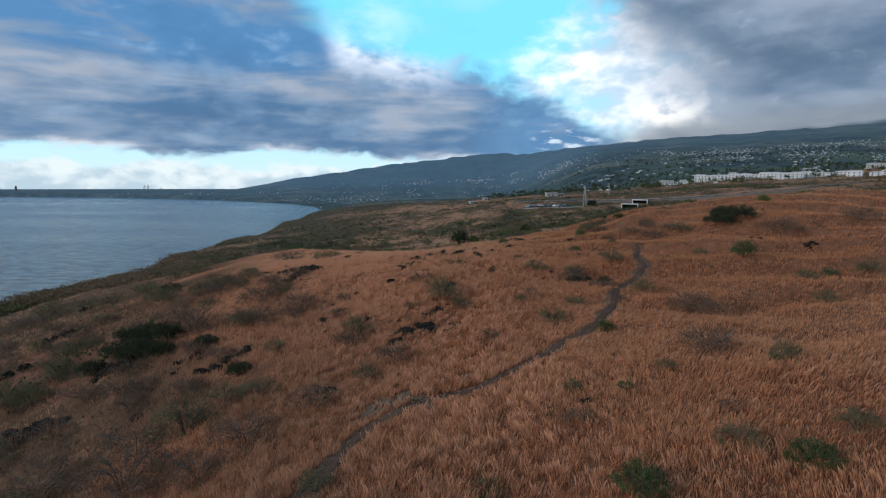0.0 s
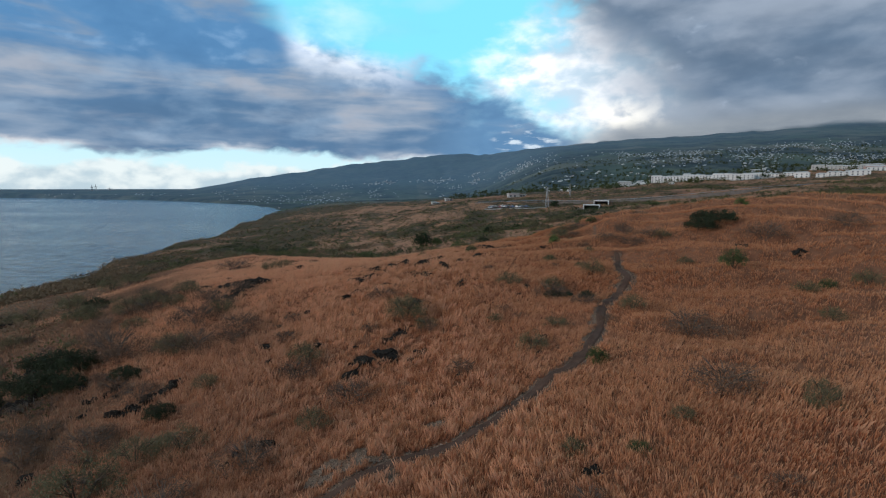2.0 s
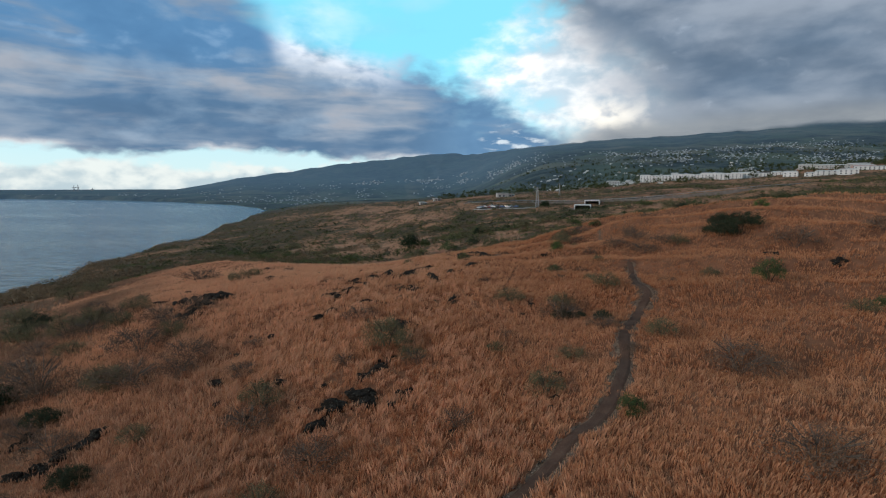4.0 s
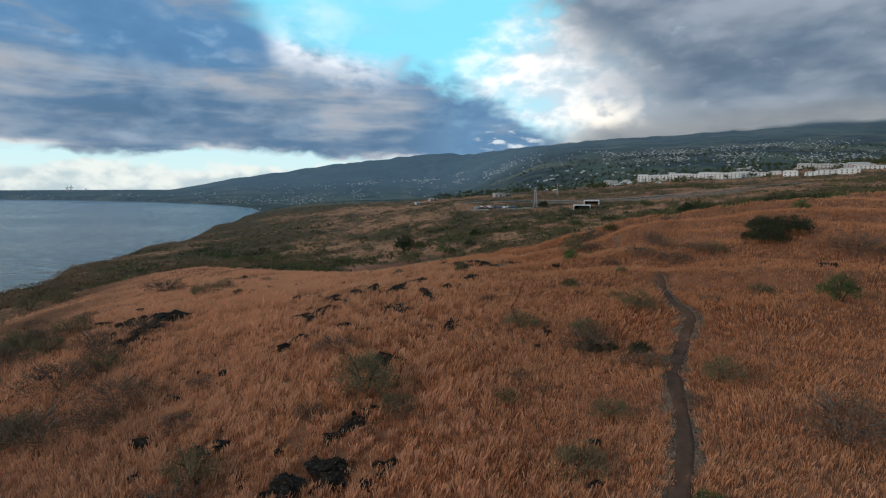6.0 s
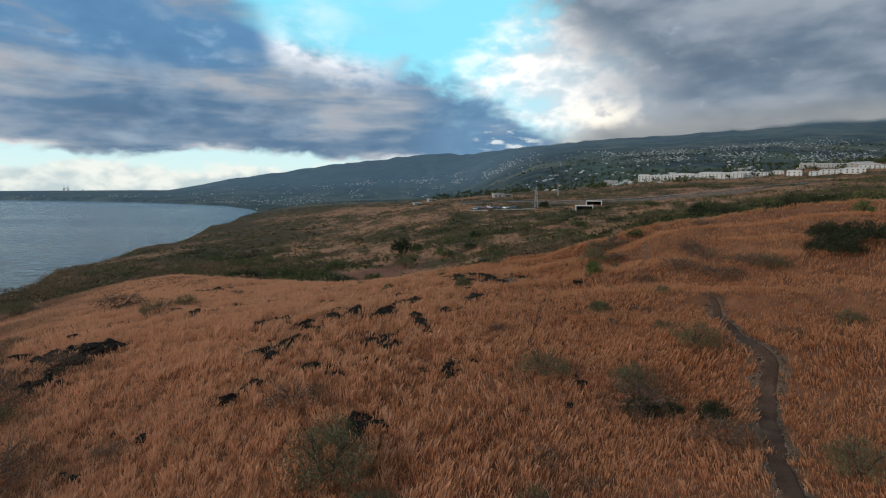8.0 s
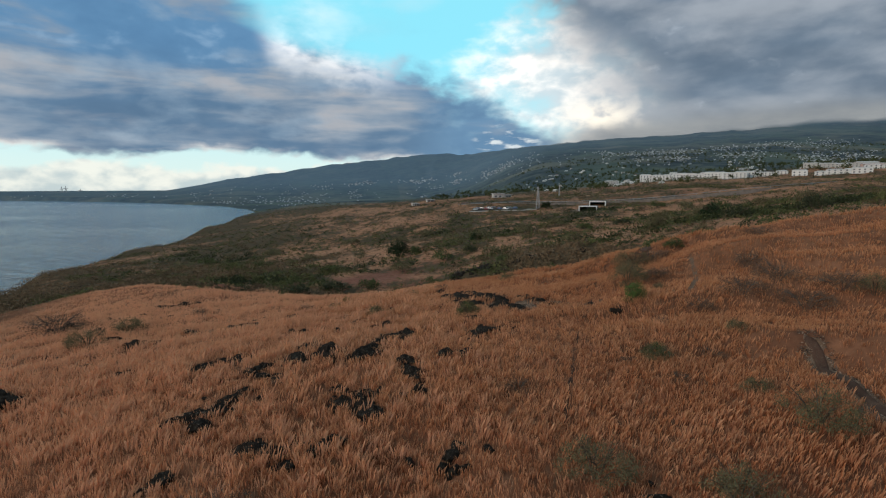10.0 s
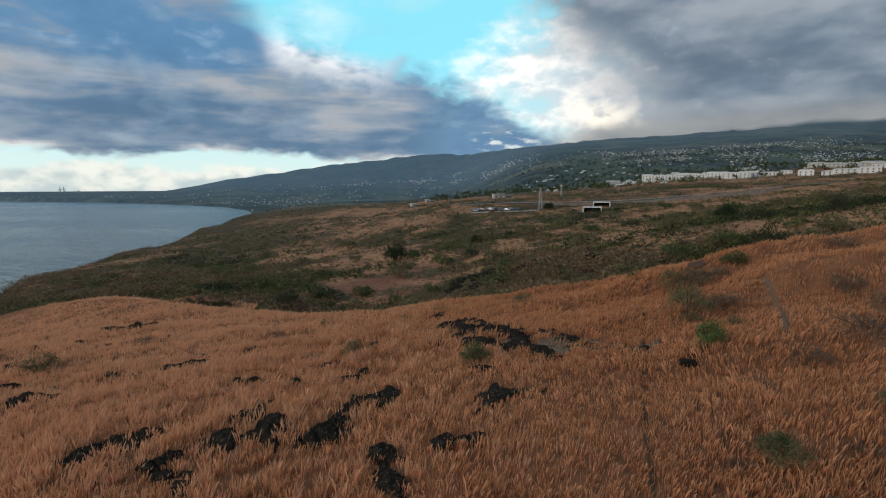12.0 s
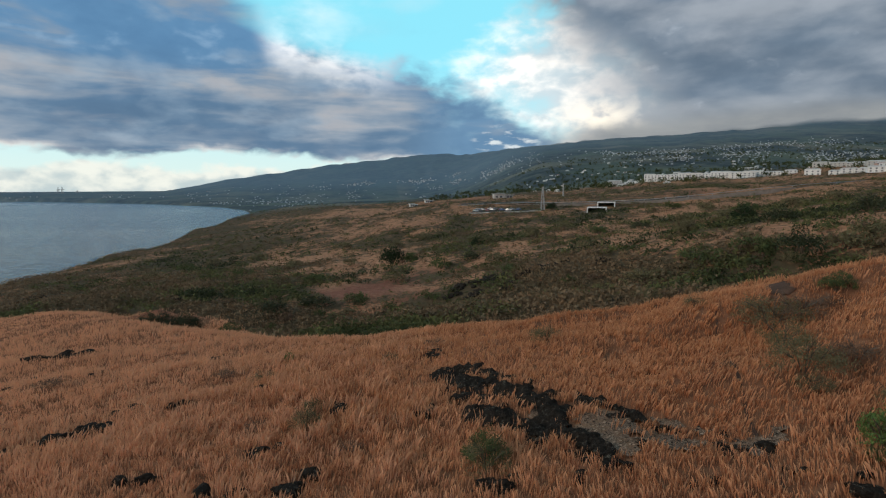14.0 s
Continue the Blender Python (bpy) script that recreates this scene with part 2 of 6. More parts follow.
def vnoise(x, y, seed=0):
    ix, iy = np.floor(x), np.floor(y)
    fx, fy = x - ix, y - iy
    fx, fy = fx * fx * (3 - 2 * fx), fy * fy * (3 - 2 * fy)
    a = lattice(ix, iy, seed) * (1 - fx) + lattice(ix + 1, iy, seed) * fx
    b = lattice(ix, iy + 1, seed) * (1 - fx) + lattice(ix + 1, iy + 1, seed) * fx
    return a * (1 - fy) + b * fy - 0.5


def fbm(x, y, octaves=4, seed=0, gain=0.5):
    out, amp, f = 0, 1.0, 1.0
    for i in range(octaves):
        out = out + amp * vnoise(x * f + 17.3 * i, y * f - 9.1 * i, seed + i)
        amp, f = amp * gain, f * 2.03
    return out


def step(x, lo, hi):
    s = np.clip((x - lo) / (hi - lo), 0, 1)
    return s * s * (3 - 2 * s)


HILL_X = (-120, -60, -45, -20, -5, 10, 25, 40, 60, 100, 160, 400)
HILL_Y = (150, 166, 160, 138, 127, 119, 107, 100, 98, 104, 120, 125)     # the brow of the near hill
NEAR_X, NEAR_Y = (-70, -40, -10, 20, 50, 80), (20, 50, 80, 110, 140)
NEAR_SWELLS = (
    (-0.8, -2.1, 3.2, 2.8, 1.4, -0.2),
    (-2.4, -3.8, -1.3, -1.7, -1.2, -1.9),
    (-3.1, 5.0, 5.6, 2.0, 3.2, 2.4),
    (-1.9, 3.4, -3.1, -1.4, 4.2, 1.9),
    (-0.7, 2.2, -0.7, 2.0, 3.3, 1.0),
)
FAR_X, FAR_Y, FAR_S = (-160, -80, 0, 80, 160, 240), (190, 270, 370, 500, 700, 950), (44, 44, 60, 99, 143, 143)
FAR_SWELLS = (
    (-0.3, 5.9, -5.6, 6.4, 7.6, -0.3),
    (-3.6, 2.3, -3.8, -1.0, 2.7, 3.0),
    (-1.9, -4.0, -2.6, 1.3, -1.6, 3.6),
    (-3.7, -1.6, 1.0, 6.8, -0.9, 4.1),
    (-2.4, 3.7, -0.6, 1.8, -0.2, 1.5),
    (5.8, 4.6, 1.5, 0.9, 0.2, 0.1),
)
COAST_Y = (-400, 60, 166, 280, 370, 460, 740, 1050, 1250, 1340, 1650, 1920, 2400, 2750, 3200, 3390, 3500)
COAST_X = (-110, -125, -150, -188, -203, -208, -222, -244, -262, -285, -420, -567, -960, -1385, -2110, -2766, -6000)
SKY_T = (-0.9, -0.379, -0.275, -0.129, 0.0, 0.09, 0.16, 0.225, 0.318, 0.41, 0.485, 0.64, 0.816, 1.2, 2.0)
SKY_E = (-0.004, -0.004, 0.0146, 0.0365, 0.052, 0.0625, 0.0600, 0.0665, 0.074, 0.085, 0.0915, 0.108, 0.125, 0.155, 0.18)


def ravine(x, y):
    """1 on the ravine's floor, 0 away from it."""
    line = 200 - 0.0030 * np.clip(x + 30, 0, 130) ** 2 + 0.0006 * (x + 30) ** 2 * (x < -30) + 7 * np.sin(x / 21.0)
    return np.exp(-((y - line) / 17.0) ** 2) * step(x, -190, -120) * (1 - step(x, 120, 190))


def hill_mask(x, y):
    """1 on the near hill, falling to 0 beyond its brow."""
    b = np.interp(x, HILL_X, HILL_Y)
    return (1 - step(y, b - 6, b + 36)) * step(x, -135, -70) * (1 - step(x, 220, 330))


def ground_z(x, y, detail=True):
    x, y = np.asarray(x, float), np.asarray(y, float)
    hill = hill_mask(x, y)
    low = 33 + 0.085 * np.clip(x, -250, 900)
    high = 43.5 + 0.11 * np.clip(x, -120, 150)
    for row, b in zip(NEAR_SWELLS, NEAR_Y):
        for h, a in zip(row, NEAR_X):
            high = high + h * np.exp(-((x - a) ** 2 + (y - b) ** 2) / 1458.0)
    for row, b, s in zip(FAR_SWELLS, FAR_Y, FAR_S):
        for h, a in zip(row, FAR_X):
            low = low + h * np.exp(-((x - a) / 62) ** 2 / 2 - ((y - b) / s) ** 2 / 2)
    z = hill * high + (1 - hill) * low - 4.0 * ravine(x, y)
    z = z + 1.1 * np.exp(-((x + 42) / 24) ** 2 - ((y - 156) / 15) ** 2)
    # a washed-out hollow with a red bank behind the brow
    u, v = (x + 22.5) * 0.857 + (y - 153.0) * -0.52, (x + 22.5) * 0.52 + (y - 153.0) * 0.857
    z = z + 2.9 * np.exp(-(u / 11.5) ** 4 - (v / 2.6) ** 2) - 1.8 * np.exp(-((u + 1) / 8.0) ** 2 - ((v + 5.5) / 2.6) ** 2)
    if detail:
        z = z + 0.9 * fbm(x / 16, y / 16, 3, 3) + 0.42 * fbm(x / 4.3, y / 4.3, 2, 9) + 0.22 * fbm(x / 2.1, y / 2.1, 2, 29) * hill
        ledge = (y + 0.22 * x + 9 * fbm(x / 25, y / 25, 2, 15)) / 8.5
        ledge = ledge - np.floor(ledge)
        z = z + 1.35 * (step(ledge, 0.66, 1.0) - ledge) * step(x, 8, 26) * step(y, 30, 50) * hill
        bench = y - np.interp(x, (20, 34, 38, 44, 49, 60, 90), (102, 88, 83.5, 76.5, 73, 66, 50)) + 1.6 * fbm(x / 9, y / 9, 2, 27)
        z = z + 1.0 * (step(bench, -2.2, 0.6) - np.clip((bench + 11) / 22, 0, 1)) * step(x, 26, 33) * hill
        z = z + 5.0 * fbm(x / 70, y / 70, 4, 5) * step(y, 150, 300)
    # behind the cape: the coastal plain and the flank of the mountain
    yy = np.maximum(y, 1.0)
    tau = x / yy
    sky = np.interp(tau, SKY_T, SKY_E)
    flank = step(tau, 0.06, 0.30)
    crest = 4350 - 750 * flank
    up = np.clip((yy - 1000) / (crest - 1000), 0, 1.0)
    bare = 4 + 9 * step(yy, 1500, 3000)
    late = np.clip((yy - 2300) / (crest - 2300), 0, 1.0)
    ramp = (1 - flank) * (late ** 1.35) + flank * up ** 1.15
    far = bare * (1 - flank) + flank * np.clip(z, 20, 95) + (EYE + sky * crest - bare * (1 - flank) - 75 * flank) * ramp
    back = np.clip((yy - crest) / 500, 0, 1)
    far = far - 160 * back ** 2 * (ramp > 0.5) * step(sky, 0.0, 0.02)
    gully = 1 - 2 * np.abs(fbm(tau * 13 + 0.4 * fbm(x / 500, y / 500, 2, 2), y / 2400, 4, 21))
    far = far + 9 * ramp ** 4 * fbm(tau * 60, y / 900, 4, 77) * step(sky, 0.0, 0.02)
    far = far + ramp * ((38 - 20 * flank) * (gully - 0.8) * (1 - 0.7 * ramp) + (10 - 6 * flank) * fbm(x / 420, y / 420, 4, 11)) * step(sky, 0.0, 0.02)
    blend = (1 - flank) * step(y, 1040, 1240) + flank * step(y, 950, 1500)
    z = z * (1 - blend) + far * blend
    # the shore
    off = x - np.interp(y, COAST_Y, COAST_X)
    off = off + 14 * fbm(x / 55, y / 55, 3, 31) * step(y, -100, 300) + 6 * fbm(x / 12, y / 12, 2, 37)
    width = 26 + 60 * step(y, 1200, 2000)
    land = step(off, -0.3 * width, 0.75 * width)
    return z * land - 14 * (1 - land)


def blots(x, y, rows):
    """Soft patches (x, y, half width, half depth, weight) with ragged edges."""
    wx, wy = x + 9 * fbm(x / 13, y / 13, 3, 141), y + 12 * fbm(x / 17, y / 17, 3, 143)
    out = 0.0
    for a, b, rx, ry, w in rows:
        out = out + w * np.exp(-((wx - a) / rx) ** 2 - ((wy - b) / ry) ** 2)
    return out


BARE_PATCHES = (
    (-76, 381, 34, 20, 1.0), (-42, 356, 36, 20, 1.2), (-8, 296, 14, 10, 0.9), (-24, 292, 18, 9, 1.0), (27, 270, 14, 8, 1.0), (52, 252, 15, 7, 1.0),
    (72, 235, 14, 7, 0.9), (78, 206, 12, 5, 0.9), (91, 185, 11, 5, 0.9), (148, 321, 28, 18, 1.0), (139, 230, 24, 10, 0.9), (88, 252, 15, 9, 0.6),
    (-70, 680, 90, 90, 0.35), (10, 600, 60, 60, 0.35), (190, 330, 40, 14, 0.6),
)
GREEN_PATCHES = (
    (17, 358, 34, 20, 0.7), (43, 310, 24, 22, 0.8), (54, 400, 20, 24, 0.9), (59, 298, 20, 14, 0.8), (99, 361, 28, 22, 0.8), (145, 264, 16, 10, 0.9),
    (132, 206, 18, 9, 1.0), (122, 218, 14, 8, 0.8), (106, 266, 16, 8, 0.7), (-55, 438, 30, 10, 0.9), (-125, 386, 38, 13, 1.1), (37, 456, 18, 18, 0.7), (-87, 469, 26, 8, 0.7),
)
RED_PATCHES = (
    (-4, 230, 15, 15, 1.1), (12, 242, 19, 11, 1.2), (20, 213, 17, 9, 1.0), (40, 199, 12, 7, 0.8), (110, 701, 28, 30, 1.2), (226, 662, 62, 50, 1.2), (201, 416, 44, 16, 0.8),
    (88, 190, 12, 4, 0.5), (-22, 153, 12, 4, 1.6),
)


NEAR_RED = ((-52, 67, 9, 8, 1.1), (-45, 57, 6, 5, 0.8), (-60, 78, 7, 6, 0.7))


def thicket(x, y):
    """1 in the overgrown ravine between the hill's brow and the plateau's edge."""
    edge = np.interp(x, (-180, -132, -76, -48, -20, -6, 9, 24, 33, 62, 72, 84, 96, 116, 160), (400, 376, 322, 290, 270, 236, 211, 214, 224, 220, 196, 190, 174, 168, 156))
    edge = edge + 22 * fbm(x / 24, y / 24, 4, 83)
    return (1 - step(y, edge - 14, edge + 5)) * step(y, 110, 150) * (1 - step(hill_mask(x, y), 0.1, 0.45)) * (1 - step(x, 130, 180))


def red_soil(x, y):
    """1 on bare red soil."""
    rag = 0.7 * fbm(x / 9, y / 9, 3, 85) - 0.12
    near = np.clip(1.3 * blots(x, y, NEAR_RED) + rag, 0, 1) * step(y, 40, 50) * (1 - step(y, 90, 100))
    return np.maximum(near, np.clip(blots(x, y, RED_PATCHES) + rag, 0, 1) * step(y, 138, 150))


def cover_of(x, y):
    """0: dry grass; 1: green and grey scrub."""
    n = fbm(x / 38, y / 38, 4, 41)
    far = step(y, 150, 215) * (0.56 + 0.8 * n + 0.7 * fbm(x / 11, y / 11, 3, 43) - 0.80 * blots(x, y, BARE_PATCHES) + 0.6 * blots(x, y, GREEN_PATCHES) + 0.15 * step(-x, 60, 110))
    flank = step(-x, 48, 74) * step(y, 60, 90) * (0.85 + 0.8 * n)
    left = step(-x - 0.25 * y, -2, 22) * step(-y, -190, -60) * (0.40 + 1.2 * n)
    rav = thicket(x, y) * (0.95 + 0.6 * n)
    coast = (1 - step(x - np.interp(y, COAST_Y, COAST_X), 20, 110)) * (0.45 + n)
    return np.clip(np.maximum.reduce([far, left, rav, coast, flank]), 0, 1) * (1 - 0.75 * red_soil(x, y) * (y < 165))


# ---- materials ----
def mat_ground():
    t, m = material("dry_savanna_ground")
    p = t.position()
    cov = t.attr("cover")
    far = t.attr("distance_zone")
    hill = t.attr("hillside")
    n1, n2, n3 = t.noise(p, 0.05, 5), t.noise(p, 0.6, 6, 0.65), t.noise(p, 5.0, 5, 0.7)
    n4 = t.noise(p, 0.14, 7, 0.72)
    soil = t.ramp(n2, [(0.25, (0.14, 0.062, 0.034)), (0.5, (0.29, 0.140, 0.072)), (0.75, (0.44, 0.25, 0.14))])
    soil = t.mix(t.smooth(n1, 0.4, 0.65), soil, t.mix(0.5, soil, (0.34, 0.21, 0.11)))
    bare = t.ramp(n2, [(0.3, (0.19, 0.082, 0.043)), (0.5, (0.37, 0.178, 0.098)), (0.7, (0.53, 0.295, 0.178))])
    soil = t.mix(t.m("SUBTRACT", 1.0, t.attr("grass_bed")), soil, bare)
    soil = t.mix(t.attr("red_bank"), soil, t.ramp(n2, [(0.3, (0.15, 0.056, 0.036)), (0.7, (0.30, 0.125, 0.082))]))
    scrub = t.ramp(n2, [(0.25, (0.040, 0.030, 0.017)), (0.5, (0.088, 0.062, 0.034)), (0.75, (0.165, 0.102, 0.058))])
    patch = t.smooth(t.m("ADD", cov, t.m("ADD", t.m("MULTIPLY", t.m("SUBTRACT", n2, 0.5), 2.6), t.m("MULTIPLY", t.m("SUBTRACT", n4, 0.5), 2.6))), 0.46, 0.66)
    near = t.mix(patch, soil, scrub)
    tuft = t.m("ADD", t.noise(p, 0.55, 3, 0.6), t.m("ADD", t.m("MULTIPLY", cov, 0.16), t.m("MULTIPLY", t.m("SUBTRACT", n4, 0.5), 0.5)))
    tuft = t.m("MULTIPLY", t.smooth(tuft, 0.585, 0.635), t.m("SUBTRACT", 1.0, t.m("MAXIMUM", t.attr("grass_bed"), t.attr("red_bank"))))
    near = t.mix(t.m("MULTIPLY", tuft, 0.72), near, t.ramp(n1, [(0.35, (0.046, 0.038, 0.021)), (0.65, (0.084, 0.058, 0.033))]))
    near = t.mix(t.m("MULTIPLY", t.smooth(n3, 0.3, 0.75), 0.22), near, (0.05, 0.035, 0.025))
    near = t.mix(t.m("MULTIPLY", t.attr("grass_bed"), 0.85), near, t.ramp(n2, [(0.3, (0.120, 0.050, 0.029)), (0.7, (0.29, 0.122, 0.066))]))
    # wooded and farmed country beyond the cape, under a painted blue haze
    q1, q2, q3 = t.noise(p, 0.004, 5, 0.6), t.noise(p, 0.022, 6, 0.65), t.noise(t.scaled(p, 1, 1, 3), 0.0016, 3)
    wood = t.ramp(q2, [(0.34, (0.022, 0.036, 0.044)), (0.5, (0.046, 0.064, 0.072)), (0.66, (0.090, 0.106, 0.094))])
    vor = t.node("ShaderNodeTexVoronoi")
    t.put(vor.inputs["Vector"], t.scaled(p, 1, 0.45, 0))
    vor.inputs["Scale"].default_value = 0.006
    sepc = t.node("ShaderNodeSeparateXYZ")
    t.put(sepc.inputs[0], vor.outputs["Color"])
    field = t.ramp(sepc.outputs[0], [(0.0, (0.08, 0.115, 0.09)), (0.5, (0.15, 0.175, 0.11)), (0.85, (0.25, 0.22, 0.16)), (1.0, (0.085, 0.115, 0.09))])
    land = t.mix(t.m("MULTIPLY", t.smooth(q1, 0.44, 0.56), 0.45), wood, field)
    # distance haze put into the base colour as pale blue
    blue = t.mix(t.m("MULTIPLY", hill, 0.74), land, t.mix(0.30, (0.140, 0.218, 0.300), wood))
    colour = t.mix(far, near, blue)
    h = t.m("ADD", t.m("MULTIPLY", n2, 0.6), t.m("MULTIPLY", n3, 0.25))
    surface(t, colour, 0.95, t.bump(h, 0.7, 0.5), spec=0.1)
    return m


def mat_sea():
    t, m = material("sea_water")
    p = t.position()
    a = t.noise(t.scaled(p, 0.7, 1.2, 1), 0.11, 9, 0.75, 0.3)
    b = t.noise(t.scaled(p, 1, 1.2, 1), 0.010, 4, 0.55)
    c = t.noise(t.scaled(p, 0.4, 1.6, 1), 0.0022, 3, 0.5)
    h = t.m("ADD", t.m("MULTIPLY", a, 3.2), t.m("MULTIPLY", b, 3.0))
    # bright and dark faces of the ripples, painted into the water colour
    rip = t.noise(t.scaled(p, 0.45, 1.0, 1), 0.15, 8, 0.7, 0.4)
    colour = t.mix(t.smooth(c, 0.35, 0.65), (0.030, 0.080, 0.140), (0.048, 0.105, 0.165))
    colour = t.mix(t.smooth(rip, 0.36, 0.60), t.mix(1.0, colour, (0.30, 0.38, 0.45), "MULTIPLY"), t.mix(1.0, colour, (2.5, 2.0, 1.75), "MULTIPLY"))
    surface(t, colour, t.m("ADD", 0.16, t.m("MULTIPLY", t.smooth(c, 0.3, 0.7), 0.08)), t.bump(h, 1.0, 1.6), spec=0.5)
    return m


def mat_grass():
    t, m = material("dry_feather_grass")
    p = t.position()
    tip = t.attr("tip")
    n1, n2 = t.noise(p, 0.055, 5, 0.6), t.noise(p, 0.45, 4, 0.6)
    isl = t.island()
    a = t.mix(t.smooth(n1, 0.35, 0.65), (0.475, 0.178, 0.080), (0.62, 0.290, 0.144))
    a = t.mix(t.m("MULTIPLY", t.smooth(n2, 0.42, 0.72), 0.7), a, (0.30, 0.100, 0.054))
    a = t.mix(t.m("MULTIPLY", t.smooth(isl, 0.50, 1.0), 0.55), a, (0.80, 0.45, 0.265))
    a = t.mix(t.m("MULTIPLY", t.smooth(isl, 0.45, 0.0), 0.55), a, (0.20, 0.070, 0.040))
    tus = t.attr("tussock")
    a = t.mix(t.m("MULTIPLY", t.smooth(tus, 0.45, 1.0), 0.62), a, (0.78, 0.43, 0.275))
    a = t.mix(t.m("MULTIPLY", t.smooth(tus, 0.50, 0.0), 0.62), a, (0.26, 0.088, 0.050))
    a = t.mix(t.m("MULTIPLY", t.attr("straw"), 0.75), a, (0.75, 0.395, 0.240))
    a = t.mix(t.m("MULTIPLY", t.attr("rust"), 0.42), a, (0.42, 0.150, 0.058))
    a = t.mix(t.m("MULTIPLY", t.attr("dull"), 0.92), a, t.mix(t.smooth(n1, 0.4, 0.6), (0.190, 0.122, 0.086), (0.26, 0.145, 0.098)))
    # self-shadow of the tufts painted in: blades darken towards the foot
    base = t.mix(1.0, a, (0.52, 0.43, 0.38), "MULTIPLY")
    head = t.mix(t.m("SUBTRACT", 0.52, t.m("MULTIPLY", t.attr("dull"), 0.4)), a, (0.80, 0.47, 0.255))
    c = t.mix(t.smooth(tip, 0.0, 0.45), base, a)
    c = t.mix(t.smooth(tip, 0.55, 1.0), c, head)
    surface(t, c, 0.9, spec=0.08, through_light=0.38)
    return m


def mat_trail():
    t, m = material("trodden_earth")
    p = t.position()
    n, f = t.noise(p, 1.1, 5, 0.6), t.noise(p, 14.0, 5, 0.7)
    c = t.ramp(n, [(0.3, (0.064, 0.034, 0.023)), (0.6, (0.106, 0.058, 0.040)), (0.8, (0.17, 0.098, 0.066))])
    c = t.mix(t.m("MULTIPLY", t.smooth(f, 0.5, 0.75), 0.4), c, (0.20, 0.165, 0.14))
    surface(t, c, 0.95, t.bump(f, 0.8, 0.05), spec=0.1)
    return m


def mat_gravel():
    t, m = material("pale_gravel")
    p = t.position()
    n, f = t.noise(p, 2.0, 5, 0.6), t.noise(p, 18.0, 4, 0.7)
    c = t.ramp(f, [(0.3, (0.044, 0.030, 0.022)), (0.5, (0.165, 0.108, 0.076)), (0.7, (0.42, 0.295, 0.212))])
    c = t.mix(t.smooth(n, 0.4, 0.7), c, (0.20, 0.115, 0.07))
    surface(t, c, 0.95, t.bump(f, 0.9, 0.06), spec=0.1)
    return m


GROUND, SEA, GRASS, TRAIL, GRAVEL = mat_ground(), mat_sea(), mat_grass(), mat_trail(), mat_gravel()


# ---- large structure ----
def mesh_object(name, verts, faces, mat, parent=None, label="", smooth=False):
    me = bpy.data.meshes.new(name)
    me.from_pydata(verts, [], faces)
    me.materials.append(mat)
    if smooth:
        me.shade_smooth()
    ob = new(name, me)
    ob.parent = parent
    return tagged(ob, label) if label else ob


def add_values(me, name, values):
    a = me.attributes.new(name, "FLOAT", "POINT")
    a.data.foreach_set("value", np.asarray(values, np.float32))


def big_mesh(name, verts, tris, mat):
    """A mesh of triangles from arrays."""
    me = bpy.data.meshes.new(name)
    nv, nt = len(verts), len(tris)
    me.vertices.add(nv)
    me.vertices.foreach_set("co", np.asarray(verts, np.float32).ravel())
    me.loops.add(nt * 3)
    me.loops.foreach_set("vertex_index", np.asarray(tris, np.int32).ravel())
    me.polygons.add(nt)
    me.polygons.foreach_set("loop_start", np.arange(0, nt * 3, 3, dtype=np.int32))
    me.update(calc_edges=True)
    me.materials.append(mat)
    return new(name, me)


def build_ground():
    ang = np.radians(np.concatenate([np.linspace(-52, 52, 400), np.linspace(52, 308, 54)[1:-1]]))
    rad = np.concatenate([np.geomspace(5, 30, 26), np.geomspace(30, 190, 290)[1:], np.geomspace(190, 5700, 135)[1:]])
    cx, cy = 0.0, -22.0
    a, r = np.meshgrid(ang, rad)
    x, y = cx + r * np.sin(a), cy + r * np.cos(a)
    z = ground_z(x, y)
    nr, na = x.shape
    verts = np.stack([x, y, z], -1).reshape(-1, 3)
    verts = np.concatenate([verts, [[cx, cy, float(ground_z(cx, cy))]]])
    i, j = np.meshgrid(np.arange(nr - 1), np.arange(na), indexing="ij")
    k = (j + 1) % na
    p, q, s, u = i * na + j, i * na + k, (i + 1) * na + k, (i + 1) * na + j
    tris = np.concatenate([np.stack([p, q, s], -1).reshape(-1, 3)[:, ::-1], np.stack([p, s, u], -1).reshape(-1, 3)[:, ::-1]])
    j = np.arange(na)
    fan = np.stack([np.full(na, nr * na), j, (j + 1) % na], -1)[:, ::-1]
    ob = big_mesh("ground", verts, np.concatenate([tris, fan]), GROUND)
    ob.data.shade_smooth()
    X, Y = verts[:, 0], verts[:, 1]
    add_values(ob.data, "cover", cover_of(X, Y))
    tau = X / np.maximum(Y, 1)
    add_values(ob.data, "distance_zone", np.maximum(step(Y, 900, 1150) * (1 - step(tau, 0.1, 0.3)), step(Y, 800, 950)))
    # how much of the painted haze the far land takes
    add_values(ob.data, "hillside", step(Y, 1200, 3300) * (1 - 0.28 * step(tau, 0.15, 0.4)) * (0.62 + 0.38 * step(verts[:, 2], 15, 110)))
    add_values(ob.data, "grass_bed", hill_mask(X, Y) * (1 - 0.6 * step(-X - 0.30 * Y, 0, 16)))
    add_values(ob.data, "red_bank", red_soil(X, Y))
    return tagged(ob, "dry savanna headland falling to the sea below mountain slopes", "ground", kind="structure")


